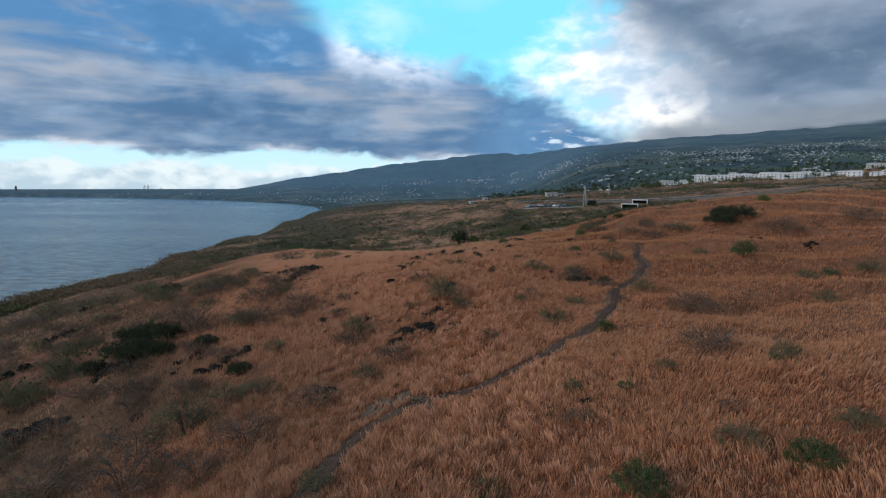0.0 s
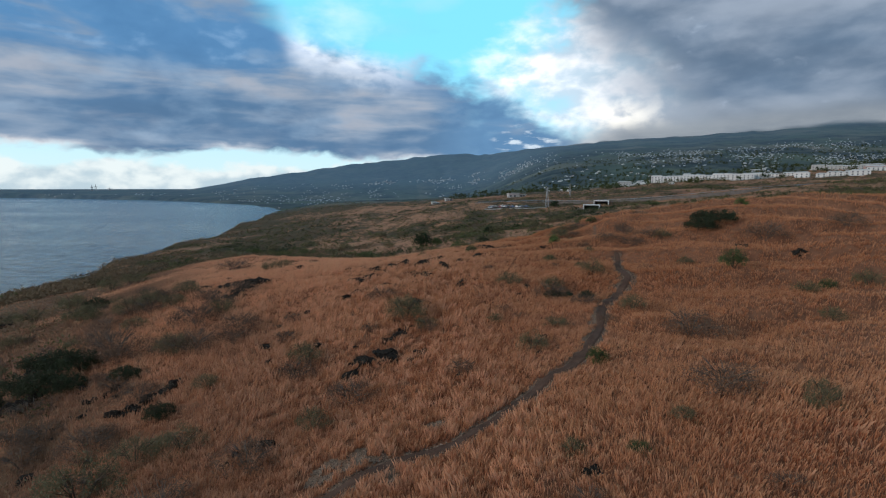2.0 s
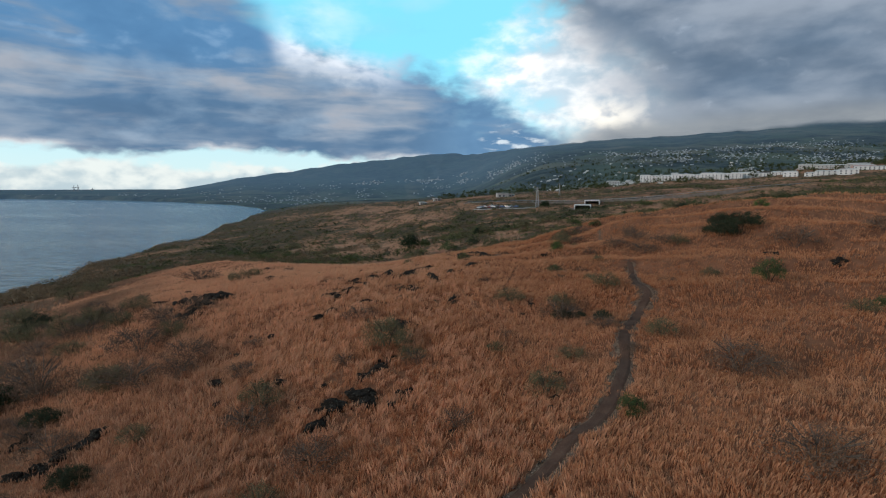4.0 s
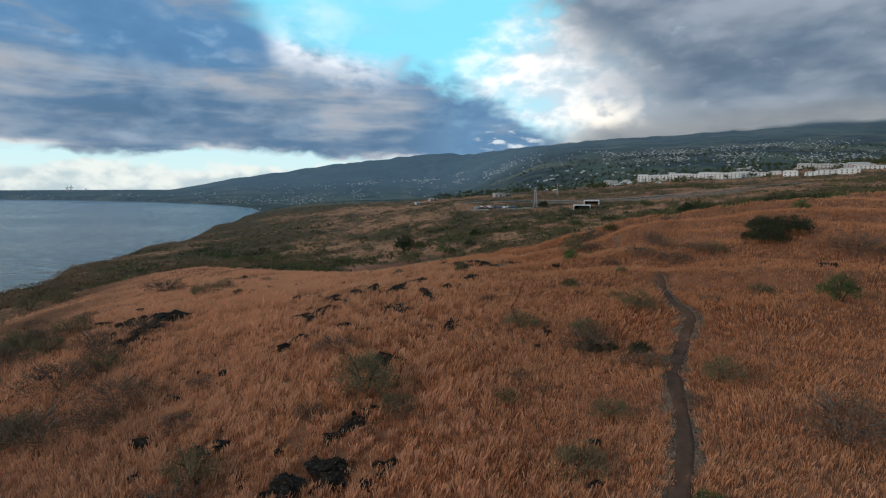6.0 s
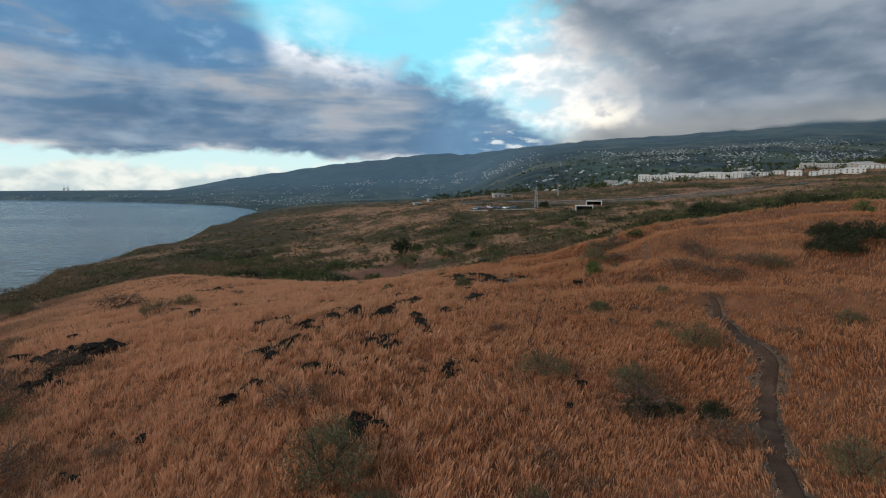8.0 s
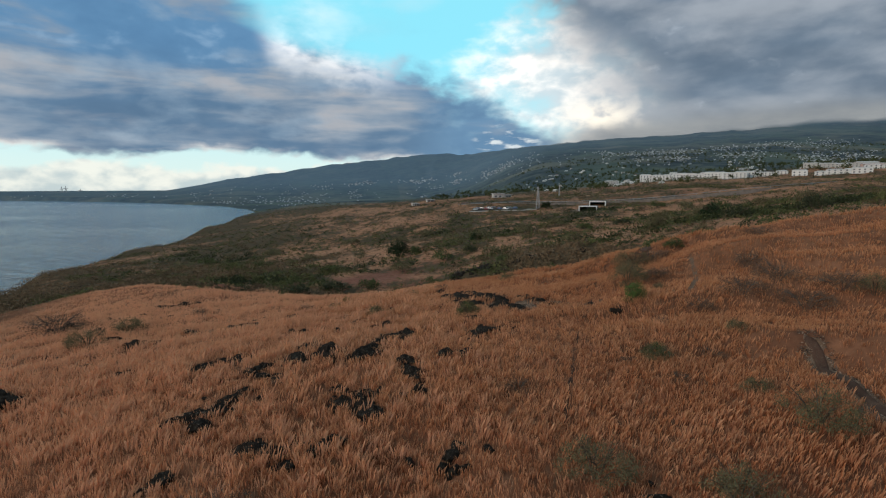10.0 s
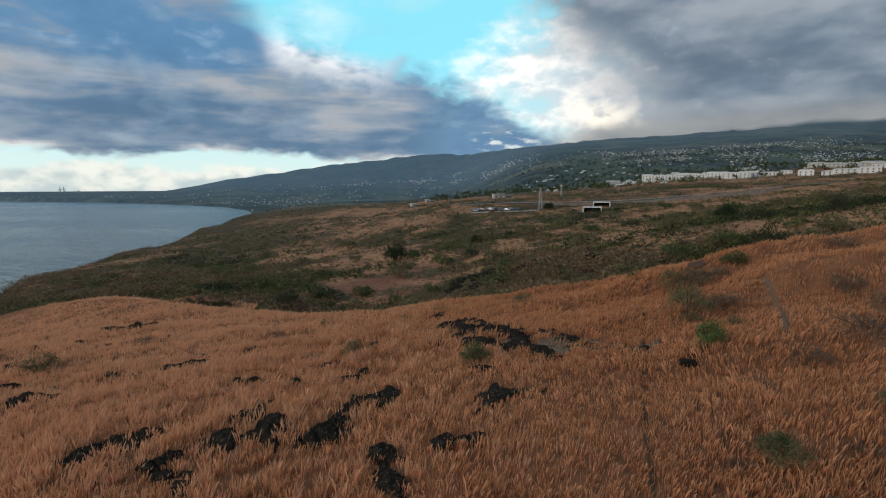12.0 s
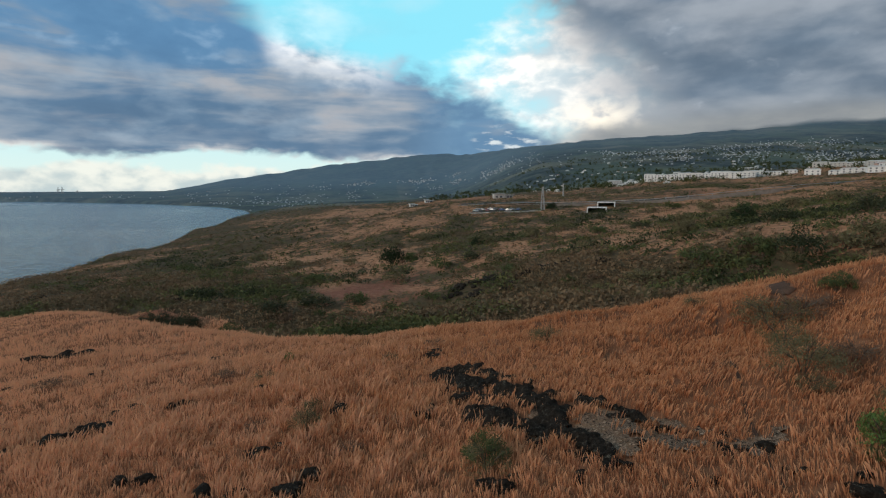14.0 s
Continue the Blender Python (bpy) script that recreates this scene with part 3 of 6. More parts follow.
def build_sea():
    n = 48
    verts = [(0, 0, 0)] + [(5900 * math.sin(2 * math.pi * k / n), 5900 * math.cos(2 * math.pi * k / n), 0) for k in range(n)]
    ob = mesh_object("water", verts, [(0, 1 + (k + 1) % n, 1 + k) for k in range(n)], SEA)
    return tagged(ob, "calm blue-grey sea of a wide bay", "sea", kind="structure")


build_ground()
build_sea()


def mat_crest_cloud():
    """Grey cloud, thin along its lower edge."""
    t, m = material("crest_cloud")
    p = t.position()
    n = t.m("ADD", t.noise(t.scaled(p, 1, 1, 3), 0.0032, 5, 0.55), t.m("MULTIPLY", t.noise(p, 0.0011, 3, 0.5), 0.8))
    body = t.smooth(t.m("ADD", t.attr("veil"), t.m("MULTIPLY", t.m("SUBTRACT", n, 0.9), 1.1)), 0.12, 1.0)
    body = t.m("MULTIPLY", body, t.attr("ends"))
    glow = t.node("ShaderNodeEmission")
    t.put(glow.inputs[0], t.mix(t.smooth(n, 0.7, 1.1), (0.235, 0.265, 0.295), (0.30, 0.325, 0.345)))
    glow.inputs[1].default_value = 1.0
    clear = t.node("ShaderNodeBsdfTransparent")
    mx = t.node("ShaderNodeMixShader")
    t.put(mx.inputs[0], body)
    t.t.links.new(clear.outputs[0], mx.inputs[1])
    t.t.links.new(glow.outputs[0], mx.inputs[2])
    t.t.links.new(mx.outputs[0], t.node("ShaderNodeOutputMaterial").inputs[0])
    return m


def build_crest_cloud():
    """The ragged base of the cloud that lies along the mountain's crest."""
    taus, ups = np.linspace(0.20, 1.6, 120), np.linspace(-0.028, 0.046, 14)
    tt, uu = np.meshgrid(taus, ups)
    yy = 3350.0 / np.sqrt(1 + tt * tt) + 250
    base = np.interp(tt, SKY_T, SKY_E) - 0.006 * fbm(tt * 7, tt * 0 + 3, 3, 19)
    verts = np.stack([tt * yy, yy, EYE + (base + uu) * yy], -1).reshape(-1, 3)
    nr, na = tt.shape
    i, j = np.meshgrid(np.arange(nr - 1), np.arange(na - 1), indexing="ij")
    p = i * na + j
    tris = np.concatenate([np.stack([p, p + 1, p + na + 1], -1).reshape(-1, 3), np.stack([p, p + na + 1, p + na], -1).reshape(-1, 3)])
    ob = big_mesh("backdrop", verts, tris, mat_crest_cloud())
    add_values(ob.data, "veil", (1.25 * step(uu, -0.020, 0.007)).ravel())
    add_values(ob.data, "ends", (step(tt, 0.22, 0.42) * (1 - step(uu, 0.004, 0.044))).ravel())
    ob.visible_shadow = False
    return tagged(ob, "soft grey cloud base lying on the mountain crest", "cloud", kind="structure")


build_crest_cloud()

TRAIL_LINE = (
    (-8.0, 23.8), (-6.6, 25.2), (-6.0, 28.3), (-5.1, 32.2), (-3.1, 34.0), (-0.2, 35.7), (3.0, 36.3), (5.8, 38.4), (9.0, 41.9), (12.8, 45.3), (16.3, 51.2), (18.0, 55.6), (22.2, 61.9), (23.9, 63.8), (24.1, 65.3), (24.8, 69.6), (26.5, 73.2), (26.2, 73.8),
)


def smooth_line(pts, each=8):
    """Catmull-Rom through the points."""
    p = np.array([pts[0], *pts, pts[-1]], float)
    out = []
    for i in range(1, len(p) - 2):
        for s in np.linspace(0, 1, each, endpoint=False):
            a, b, c, d = p[i - 1:i + 3]
            out.append(0.5 * (2 * b + (c - a) * s + (2 * a - 5 * b + 4 * c - d) * s * s + (3 * b - a - 3 * c + d) * s ** 3))
    out.append(p[-2])
    return np.array(out)


trail_pts = smooth_line(TRAIL_LINE, 14)
for _ in range(30):
    trail_pts[1:-1] = (trail_pts[:-2] + 2 * trail_pts[1:-1] + trail_pts[2:]) / 4
FAINT_LINE = (
    (11.3, 69.1), (12.3, 71.6), (13.6, 74.6), (15.5, 79.0), (18.7, 85.5), (21.7, 91.6), (26.6, 101.0),
)
faint_pts = smooth_line(FAINT_LINE, 14)
UPPER_LINE = ((25.6, 84.0), (27.0, 86.0), (29.0, 89.1), (29.6, 90.6), (29.8, 91.6))
upper_pts = smooth_line(UPPER_LINE, 10)
BROW_LINE = ((28.9, 97.6), (29.6, 99.2), (30.9, 101.0), (32.8, 102.8), (35.5, 104.5))
brow_pts = smooth_line(BROW_LINE, 8)


def strip(name, line, half, lift, mat, seed, rag, across=7):
    d = np.gradient(line, axis=0)
    d /= np.linalg.norm(d, axis=1)[:, None]
    nrm = np.stack([-d[:, 1], d[:, 0]], -1)
    verts, faces = [], []
    for i, (p, n) in enumerate(zip(line, nrm)):
        wl = half * (1 + rag * 2 * float(vnoise(np.float64(i * 0.37), np.float64(seed), seed)))
        wr = half * (1 + rag * 2 * float(vnoise(np.float64(i * 0.33), np.float64(seed + 9), seed + 3)))
        taper = min(1.0, 0.25 + 0.25 * min(i, len(line) - 1 - i)) * (1.0 - 0.4 * max(0.0, i / len(line) - 0.72) / 0.28)
        for k in range(across):
            s = k / (across - 1) * 2 - 1
            q = p + n * s * (wl if s < 0 else wr) * taper
            dip = 0.05 * (1 - s * s)
            verts.append((q[0], q[1], float(ground_z(q[0], q[1])) + lift - dip - (0.12 if abs(s) > 0.99 else 0)))
    for i in range(len(line) - 1):
        for k in range(across - 1):
            a = i * across + k
            faces.append((a, a + across, a + across + 1, a + 1))
    return mesh_object(name, verts, faces, mat, smooth=True)


tagged(strip("path", trail_pts, 0.42, 0.17, TRAIL, 5, 0.16), "narrow dark trodden earth footpath winding through dry grass", "footpath", kind="structure")
tagged(strip("upper_path", upper_pts, 0.24, 0.06, GRAVEL, 25, 0.4), "stony end of the footpath at the brow", "footpath", kind="structure")
tagged(strip("brow_path", brow_pts, 0.60, 0.14, TRAIL, 35, 0.2), "bare grey footpath crossing the brow of the hill", "footpath", kind="structure")
tagged(strip("faint_path", faint_pts, 0.09, 0.08, TRAIL, 15, 0.4), "faint trodden line through dry grass", "footpath", kind="structure")
tagged(strip("path_verge", trail_pts, 0.88, 0.10, GRAVEL, 8, 0.5), "pale stony verge along the footpath", "verge", kind="structure")


# ---- dry grass of the hillside ----
def grass_clear(x, y):
    """True where grass can stand."""
    keep = np.ones(len(x), bool)
    for a in range(0, len(trail_pts), 2):
        px, py = trail_pts[a]
        keep &= (x - px) ** 2 + (y - py) ** 2 > (0.66 + 0.30 * math.sin(a * 0.7) * math.sin(a * 0.23)) ** 2
    for px, py in upper_pts:
        keep &= (x - px) ** 2 + (y - py) ** 2 > 0.30 ** 2
    for px, py in brow_pts:
        keep &= (x - px) ** 2 + (y - py) ** 2 > 0.62 ** 2
    for px, py in faint_pts:
        keep &= (x - px) ** 2 + (y - py) ** 2 > 0.13 ** 2
    for px, py, r in STONY:
        keep &= (x - px) ** 2 + (y - py) ** 2 > r * r
    return keep


def tussocks(x, y, cell):
    """The nearest tussock's middle and a random number of its own, for every place."""
    ix, iy = np.floor(x / cell), np.floor(y / cell)
    best, bx, by, br = np.full(len(x), 1e9), np.zeros(len(x)), np.zeros(len(x)), np.zeros(len(x))
    for dx in (-1, 0, 1):
        for dy in (-1, 0, 1):
            jx, jy = ix + dx, iy + dy
            cx, cy = (jx + lattice(jx, jy, 3)) * cell, (jy + lattice(jx, jy, 4)) * cell
            d = (x - cx) ** 2 + (y - cy) ** 2
            near = d < best
            best, bx, by, br = np.where(near, d, best), np.where(near, cx, bx), np.where(near, cy, by), np.where(near, lattice(jx, jy, 5), br)
    return np.sqrt(best), bx, by, br


def build_grass(count=345000):
    rng = np.random.default_rng(7)
    n = 2100000
    y = rng.uniform(-26, 172, n)
    x = rng.uniform(-1, 1, n) * (0.88 * np.maximum(y, 0) + 30)
    # thinner, with broader blades, the farther it lies from the way of the eye
    yc = np.clip(np.minimum(y - 18, y - np.abs(x) / 0.82), 0, 69)
    dist = np.sqrt((x - 0.09 * yc) ** 2 + (y - yc) ** 2 + 121)
    wide = np.clip(dist / 24, 0.9, 5)
    chance = wide ** -1.65 * (0.88 * np.maximum(y, 0) + 30) / 180 * np.where(y < 14, 0.25, 1)
    keep = rng.random(n) < chance * (1.62 * count / chance.sum())
    x, y, wide = x[keep], y[keep], wide[keep]
    n = len(x)
    gap = fbm(x / 1.15, y / 1.15, 2, 57) + 0.5 * fbm(x / 5, y / 5, 2, 58)
    chance = (1 - 0.8 * step(cover_of(x, y), 0.3, 0.8)) * (hill_mask(x, y) > 0.3) * (1 - 0.9 * red_soil(x, y)) * (1 - (0.75 - 0.45 * step(x, 2, 12)) * step(-gap, 0.34, 0.48))
    slope = ground_z(x, y + 0.5, False) - ground_z(x, y - 0.5, False)
    chance = chance * np.where((slope > 0.22) & (y > 30), 1.0, 0.88)
    keep = rng.random(n) < chance
    x, y, wide = x[keep], y[keep], wide[keep]
    cell = 0.56
    far, mx, my, tone = tussocks(x, y, cell)
    pull = 0.48 * rng.random(len(x))
    x, y = x + (mx - x) * pull, y + (my - y) * pull
    ok = grass_clear(x, y)
    x, y, wide, far, tone = x[ok], y[ok], wide[ok], far[ok], tone[ok]
    n = len(x)
    tone = 0.5 + (tone - 0.5) * (1 - 0.6 * step(x, 2, 13))
    z = ground_z(x, y) + 0.07
    tall = (0.45 + 0.30 * fbm(x / 6, y / 6, 3, 51) + 0.30 * (tone - 0.5)) * (1.22 - 0.75 * np.clip(far / cell, 0, 1)) * (1 - 0.22 * step(x, 6, 16)) * (0.75 + 0.45 * rng.random(n))
    tall = np.clip(tall, 0.20, 0.74)
    blades = 4
    X, Y, Z, H, W, T = (np.repeat(v, blades) for v in (x, y, z, tall, wide, tone))
    k = len(X)
    th, rr = rng.random(k) * 2 * np.pi, np.sqrt(rng.random(k)) * 0.13 * np.sqrt(W)
    bx, by = X + rr * np.cos(th), Y + rr * np.sin(th)
    h = H * (0.55 + 0.6 * rng.random(k))
    lean = (0.20 + 0.20 * step(X, 6, 20)) * h * (0.3 + 1.0 * rng.random(k))
    wind = 0.25 + 3.0 * fbm(X / 9, Y / 9, 3, 61) + 1.6 * (T - 0.5) + rng.normal(0, 0.5, k)
    splay = 0.50 * h * rng.random(k)
    tx = bx + lean * np.cos(wind) + splay * np.cos(th)
    ty = by + lean * np.sin(wind) * 0.7 + splay * np.sin(th)
    f = rng.random(k) * 2 * np.pi
    w = (0.011 + 0.012 * rng.random(k)) * W ** 0.85 * (1 - 0.12 * step(X, 6, 16))
    v = np.empty((k, 3, 3), np.float32)
    v[:, 0] = np.stack([bx, by, Z - 0.15], -1)
    v[:, 1] = np.stack([bx + (tx - bx) * 0.55 + w * np.cos(f), by + (ty - by) * 0.55 + w * np.sin(f), Z + h * 0.70], -1)
    v[:, 2] = np.stack([tx, ty, Z + h * 0.98], -1)
    tris = np.arange(k * 3).reshape(-1, 3)
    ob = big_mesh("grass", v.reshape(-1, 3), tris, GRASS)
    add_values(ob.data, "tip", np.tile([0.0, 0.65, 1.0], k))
    add_values(ob.data, "tussock", np.repeat(T, 3))
    straw = step(-X, -5, 14) * step(Y, 38, 85) + 0.5 * fbm(X / 12, Y / 12, 3, 63)
    add_values(ob.data, "straw", np.repeat(np.clip(straw, 0, 1), 3))
    rust = step(X, 6, 26) * step(Y, 30, 70) + 0.7 * fbm(X / 15, Y / 15, 3, 67)
    add_values(ob.data, "rust", np.repeat(np.clip(rust, 0, 1), 3))
    dull = np.maximum(step(-X - 0.30 * Y, 0, 16), 0.5 * step(-X - 0.30 * Y, -16, 4) * (1 - step(Y, 58, 74))) * np.clip(0.75 + 1.5 * fbm(X / 9, Y / 9, 3, 69), 0, 1)
    add_values(ob.data, "dull", np.repeat(dull, 3))
    return tagged(ob, "wind-bent orange-brown dry feather grass covering the hillside", "grass", kind="stuff")


# ---- shrubs, rocks and trees ----
def mat_leaf(name, dark, light, dry):
    t, m = material(name)
    n = t.noise(t.local(), 2.2, 4, 0.6)
    c = t.mix(t.smooth(n, 0.3, 0.7), dark, light)
    c = t.mix(t.m("MULTIPLY", t.island(), 0.45), c, dry)
    c = t.mix(t.m("MULTIPLY", t.rand(), 0.3), c, dry)
    surface(t, c, 0.7, spec=0.2, through_light=0.2)
    return m


def mat_bark(name, a, b):
    t, m = material(name)
    n = t.noise(t.scaled(t.local(), 6, 6, 1.5), 5.0, 5, 0.65)
    surface(t, t.mix(t.smooth(n, 0.3, 0.7), a, b), 0.9, t.bump(n, 0.5, 0.05), spec=0.15)
    return m


def mat_lava():
    t, m = material("black_lava")
    p = t.position()
    n, f = t.noise(p, 1.6, 6, 0.65), t.noise(p, 7.0, 5, 0.7)
    c = t.ramp(f, [(0.3, (0.015, 0.012, 0.010)), (0.55, (0.042, 0.034, 0.028)), (0.8, (0.11, 0.090, 0.070))])
    c = t.mix(t.m("MULTIPLY", t.smooth(f, 0.56, 0.68), t.smooth(n, 0.42, 0.58)), c, (0.20, 0.19, 0.155))
    surface(t, c, 0.85, t.bump(t.m("ADD", n, t.m("ADD", t.m("MULTIPLY", f, 0.6), t.m("MULTIPLY", t.noise(p, 24.0, 4, 0.7), 0.35))), 1.0, 0.40), spec=0.04)
    return m


LEAF_GREEN = mat_leaf("shrub_leaf_green", (0.035, 0.060, 0.018), (0.075, 0.115, 0.035), (0.12, 0.12, 0.05))
LEAF_OLIVE = mat_leaf("shrub_leaf_olive", (0.085, 0.088, 0.042), (0.150, 0.145, 0.070), (0.22, 0.155, 0.090))
LEAF_FRESH = mat_leaf("shrub_leaf_fresh", (0.050, 0.105, 0.022), (0.10, 0.19, 0.045), (0.14, 0.17, 0.06))
LEAF_DARK = mat_leaf("shrub_leaf_dark", (0.018, 0.028, 0.012), (0.038, 0.054, 0.024), (0.070, 0.066, 0.036))
LEAF_TREE = mat_leaf("tree_leaf", (0.012, 0.026, 0.010), (0.024, 0.046, 0.018), (0.035, 0.055, 0.022))
LEAF_DEAD = mat_leaf("shrub_leaf_withered", (0.085, 0.056, 0.040), (0.155, 0.100, 0.068), (0.23, 0.135, 0.085))
BARK_GREY = mat_bark("bare_grey_wood", (0.075, 0.058, 0.046), (0.17, 0.138, 0.112))
BARK_BROWN = mat_bark("brown_bark", (0.055, 0.040, 0.030), (0.12, 0.09, 0.065))
LAVA = mat_lava()


def mat_pebble():
    t, m = material("grey_pebble")
    c = t.ramp(t.island(), [(0.0, (0.024, 0.017, 0.013)), (0.55, (0.105, 0.070, 0.050)), (1.0, (0.36, 0.25, 0.18))])
    surface(t, c, 0.9, spec=0.2)
    return m


PEBBLE = mat_pebble()


def stick_shape(rng, th, r, h, thick, forks):
    """One tapered three-sided stem with forks, from the foot outwards."""
    verts, faces = [], []

    def stick(a, b, ra, rb):
        q = (Vector(b) - Vector(a)).to_track_quat("Z", "Y")
        k = len(verts)
        for p, w in ((a, ra), (b, rb)):
            for i in range(3):
                o = q @ Vector((w * math.cos(i * 2.094), w * math.sin(i * 2.094), 0))
                verts.append((p[0] + o.x, p[1] + o.y, p[2] + o.z))
        for i in range(3):
            j = (i + 1) % 3
            faces.append((k + i, k + j, k + 3 + j, k + 3 + i))

    foot = (0.08 * r * math.cos(th), 0.08 * r * math.sin(th), -0.04)
    knee = (r * 0.45 * math.cos(th), r * 0.45 * math.sin(th), h * 0.55)
    stick(foot, knee, thick, thick * 0.7)
    for _ in range(forks):
        t2 = th + rng.uniform(-0.8, 0.8)
        tip = (knee[0] + r * 0.6 * math.cos(t2), knee[1] + r * 0.6 * math.sin(t2), h * rng.uniform(0.75, 1.1))
        stick(knee, tip, thick * 0.65, thick * 0.2)
    return verts, faces


def stems(name, ob, rng, n, low, high, spread, thick, mat, forks=2, label=""):
    for i in range(n):
        th = 6.283 * (i + rng.random()) / n
        mesh_object(name, *stick_shape(rng, th, spread * math.sqrt(rng.uniform(0.2, 1)), rng.uniform(low, high), thick, forks), mat, ob, label)


def leaf_mass(rng, clumps, each, radius, height, leaf, clump_r, floor=0.05):
    """Small leaf faces gathered in clumps inside a low dome; unit width."""
    verts, faces = [], []
    for _ in range(clumps):
        th, r = rng.uniform(0, 6.283), radius * math.sqrt(rng.random())
        top = height * math.sqrt(max(0.05, 1 - (r / radius) ** 2 * 0.85))
        c = (r * math.cos(th), r * math.sin(th), floor + rng.uniform(0.25, 1.0) * top)
        cr = clump_r * rng.uniform(0.6, 1.3)
        for _ in range(each):
            v = Vector((rng.gauss(0, 1), rng.gauss(0, 1), rng.gauss(0, 0.8)))
            v = v.normalized() * cr * rng.random() ** 0.4
            p = Vector(c) + v
            p.z = max(p.z, 0.01)
            a = Vector((rng.gauss(0, 1), rng.gauss(0, 1), rng.gauss(0, 1))).normalized() * leaf * rng.uniform(0.6, 1.3)
            b = a.cross(Vector((rng.gauss(0, 1), rng.gauss(0, 1), rng.gauss(0, 1)))).normalized() * leaf * rng.uniform(0.4, 0.8)
            k = len(verts)
            verts += [tuple(p - a), tuple(p + b), tuple(p + a - b)]
            faces.append((k, k + 1, k + 2))
    return verts, faces


def make_shrub(kind, seed, far=False):
    rng = random.Random(seed)
    ob = new({"dead": "dead_shrub", "dark": "bush"}.get(kind, "shrub"))
    if far:
        leaf = {"green": LEAF_GREEN, "olive": LEAF_OLIVE, "dead": LEAF_DEAD, "dark": LEAF_DARK}[kind]
        stems("stem", ob, rng, 5, 0.25, 0.45, 0.42, 0.014, BARK_BROWN, 2)
        mesh_object("foliage", *leaf_mass(rng, 46, 17, 0.50, 0.36, 0.036, 0.13), leaf, ob)
    elif kind == "green":
        stems("stem", ob, rng, 7, 0.3, 0.5, 0.4, 0.016, BARK_BROWN, 3)
        mesh_object("foliage", *leaf_mass(rng, 60, 50, 0.42, 0.50, 0.019, 0.11), LEAF_GREEN, ob)
    elif kind == "fresh":
        stems("stem", ob, rng, 7, 0.3, 0.55, 0.38, 0.018, BARK_BROWN, 3)
        mesh_object("foliage", *leaf_mass(rng, 56, 48, 0.40, 0.56, 0.022, 0.12), LEAF_FRESH, ob)
    elif kind == "dark":
        stems("stem", ob, rng, 7, 0.3, 0.45, 0.42, 0.014, BARK_BROWN, 3)
        mesh_object("foliage", *leaf_mass(rng, 150, 34, 0.47, 0.40, 0.019, 0.09), LEAF_DARK, ob)
    elif kind == "olive":
        stems("stem", ob, rng, 7, 0.25, 0.55, 0.45, 0.011, BARK_BROWN, 3)
        mesh_object("foliage", *leaf_mass(rng, 56, 48, 0.46, 0.44, 0.016, 0.12), LEAF_OLIVE, ob)
    else:
        stems("branch", ob, rng, 10, 0.2, 0.5, 0.5, 0.007, BARK_GREY, 6)
        mesh_object("foliage", *leaf_mass(rng, 58, 34, 0.52, 0.30, 0.016, 0.13), LEAF_DEAD, ob, "withered brown leaves")
    return ob


def stand(ob, x, y, size, turn, tall=1.0, sink=0.0):
    z = float(ground_z(x, y)) - sink
    return Matrix.Translation((x, y, z)) @ Matrix.Rotation(turn, 4, "Z") @ Matrix.Diagonal((size, size, size * tall, 1))


class Kinds:
    """Builds a few shapes of a kind, then copies of them."""

    def __init__(self, maker, count, label, category, group):
        self.maker, self.count, self.tags = maker, count, (label, category, group)
        self.made = []

    def at(self, i, m):
        if len(self.made) < self.count:
            ob = self.maker(len(self.made))
            tagged(ob, *self.tags)
            ob.matrix_basis = m
            self.made.append(ob)
            return ob
        src = self.made[i % self.count]
        old = src.matrix_basis.copy()
        src.matrix_basis = Matrix.Identity(4)
        ob = copy_thing(src, m)
        src.matrix_basis = old
        return ob


GREEN_SHRUBS = (
    (15.2, 21.1, 2.4), (7.7, 19.8, 2.4), (10.8, 31.1, 1.3), (13.5, 44.1, 1.9), (35.6, 63.7, 3.5), (41.2, 57.1, 2.1), (31.2, 96.7, 2.1), (9.8, 87.0, 1.8),
    (20.5, 83.1, 0.9), (-14.5, 143.0, 3.4), (18.4, 75.0, 1.4),
)
FRESH_SHRUBS = (
    (21.2, 83.5, 1.9), (51.7, 88.1, 2.3), (-1.2, 112.2, 1.1),
)
# the last two are added to stand in for the hollow's dark shade
DARK_BUSHES = (
    (-35.0, 60.6, 4.6), (-38.2, 62.8, 4.8), (-32.6, 62.8, 4.0), (-36.4, 65.6, 4.4), (-40.8, 61.2, 3.6), (-31.8, 59.6, 3.2), (39.7, 78.0, 4.2), (42.9, 78.7, 4.4), (41.2, 80.2, 3.8), (14.9, 61.0, 2.0), (16.3, 60.6, 1.3), (18.1, 60.0, 1.7), (-22.5, 148.5, 5.5), (-27.5, 152.0, 5.5),
)
OLIVE_SHRUBS_A = (
    (13.2, 22.9, 2.2), (12.8, 52.4, 2.4), (9.8, 48.1, 2.7), (46.4, 58.3, 3.1), (37.8, 55.8, 2.5), (35.6, 49.6, 2.3), (14.2, 33.3, 1.6), (21.2, 32.7, 1.9),
    (8.0, 32.1, 1.5), (1.9, 56.9, 2.4), (-6.1, 42.0, 2.5), (-16.5, 52.3, 2.7), (-19.5, 39.4, 5.5), (-50.0, 60.0, 4.6), (-45.5, 57.7, 4.6), (-45.8, 62.8, 4.6),
    (-6.3, 25.4, 2.2), (1.8, 21.9, 1.6), (22.2, 34.1, 1.8), (-49.6, 68.9, 3.6), (-47.5, 65.6, 3.6), (-45.7, 69.1, 3.6), (-15.1, 43.2, 3.6), (-84.0, 112.2, 6.8),
    (-79.3, 118.2, 6.8),
)
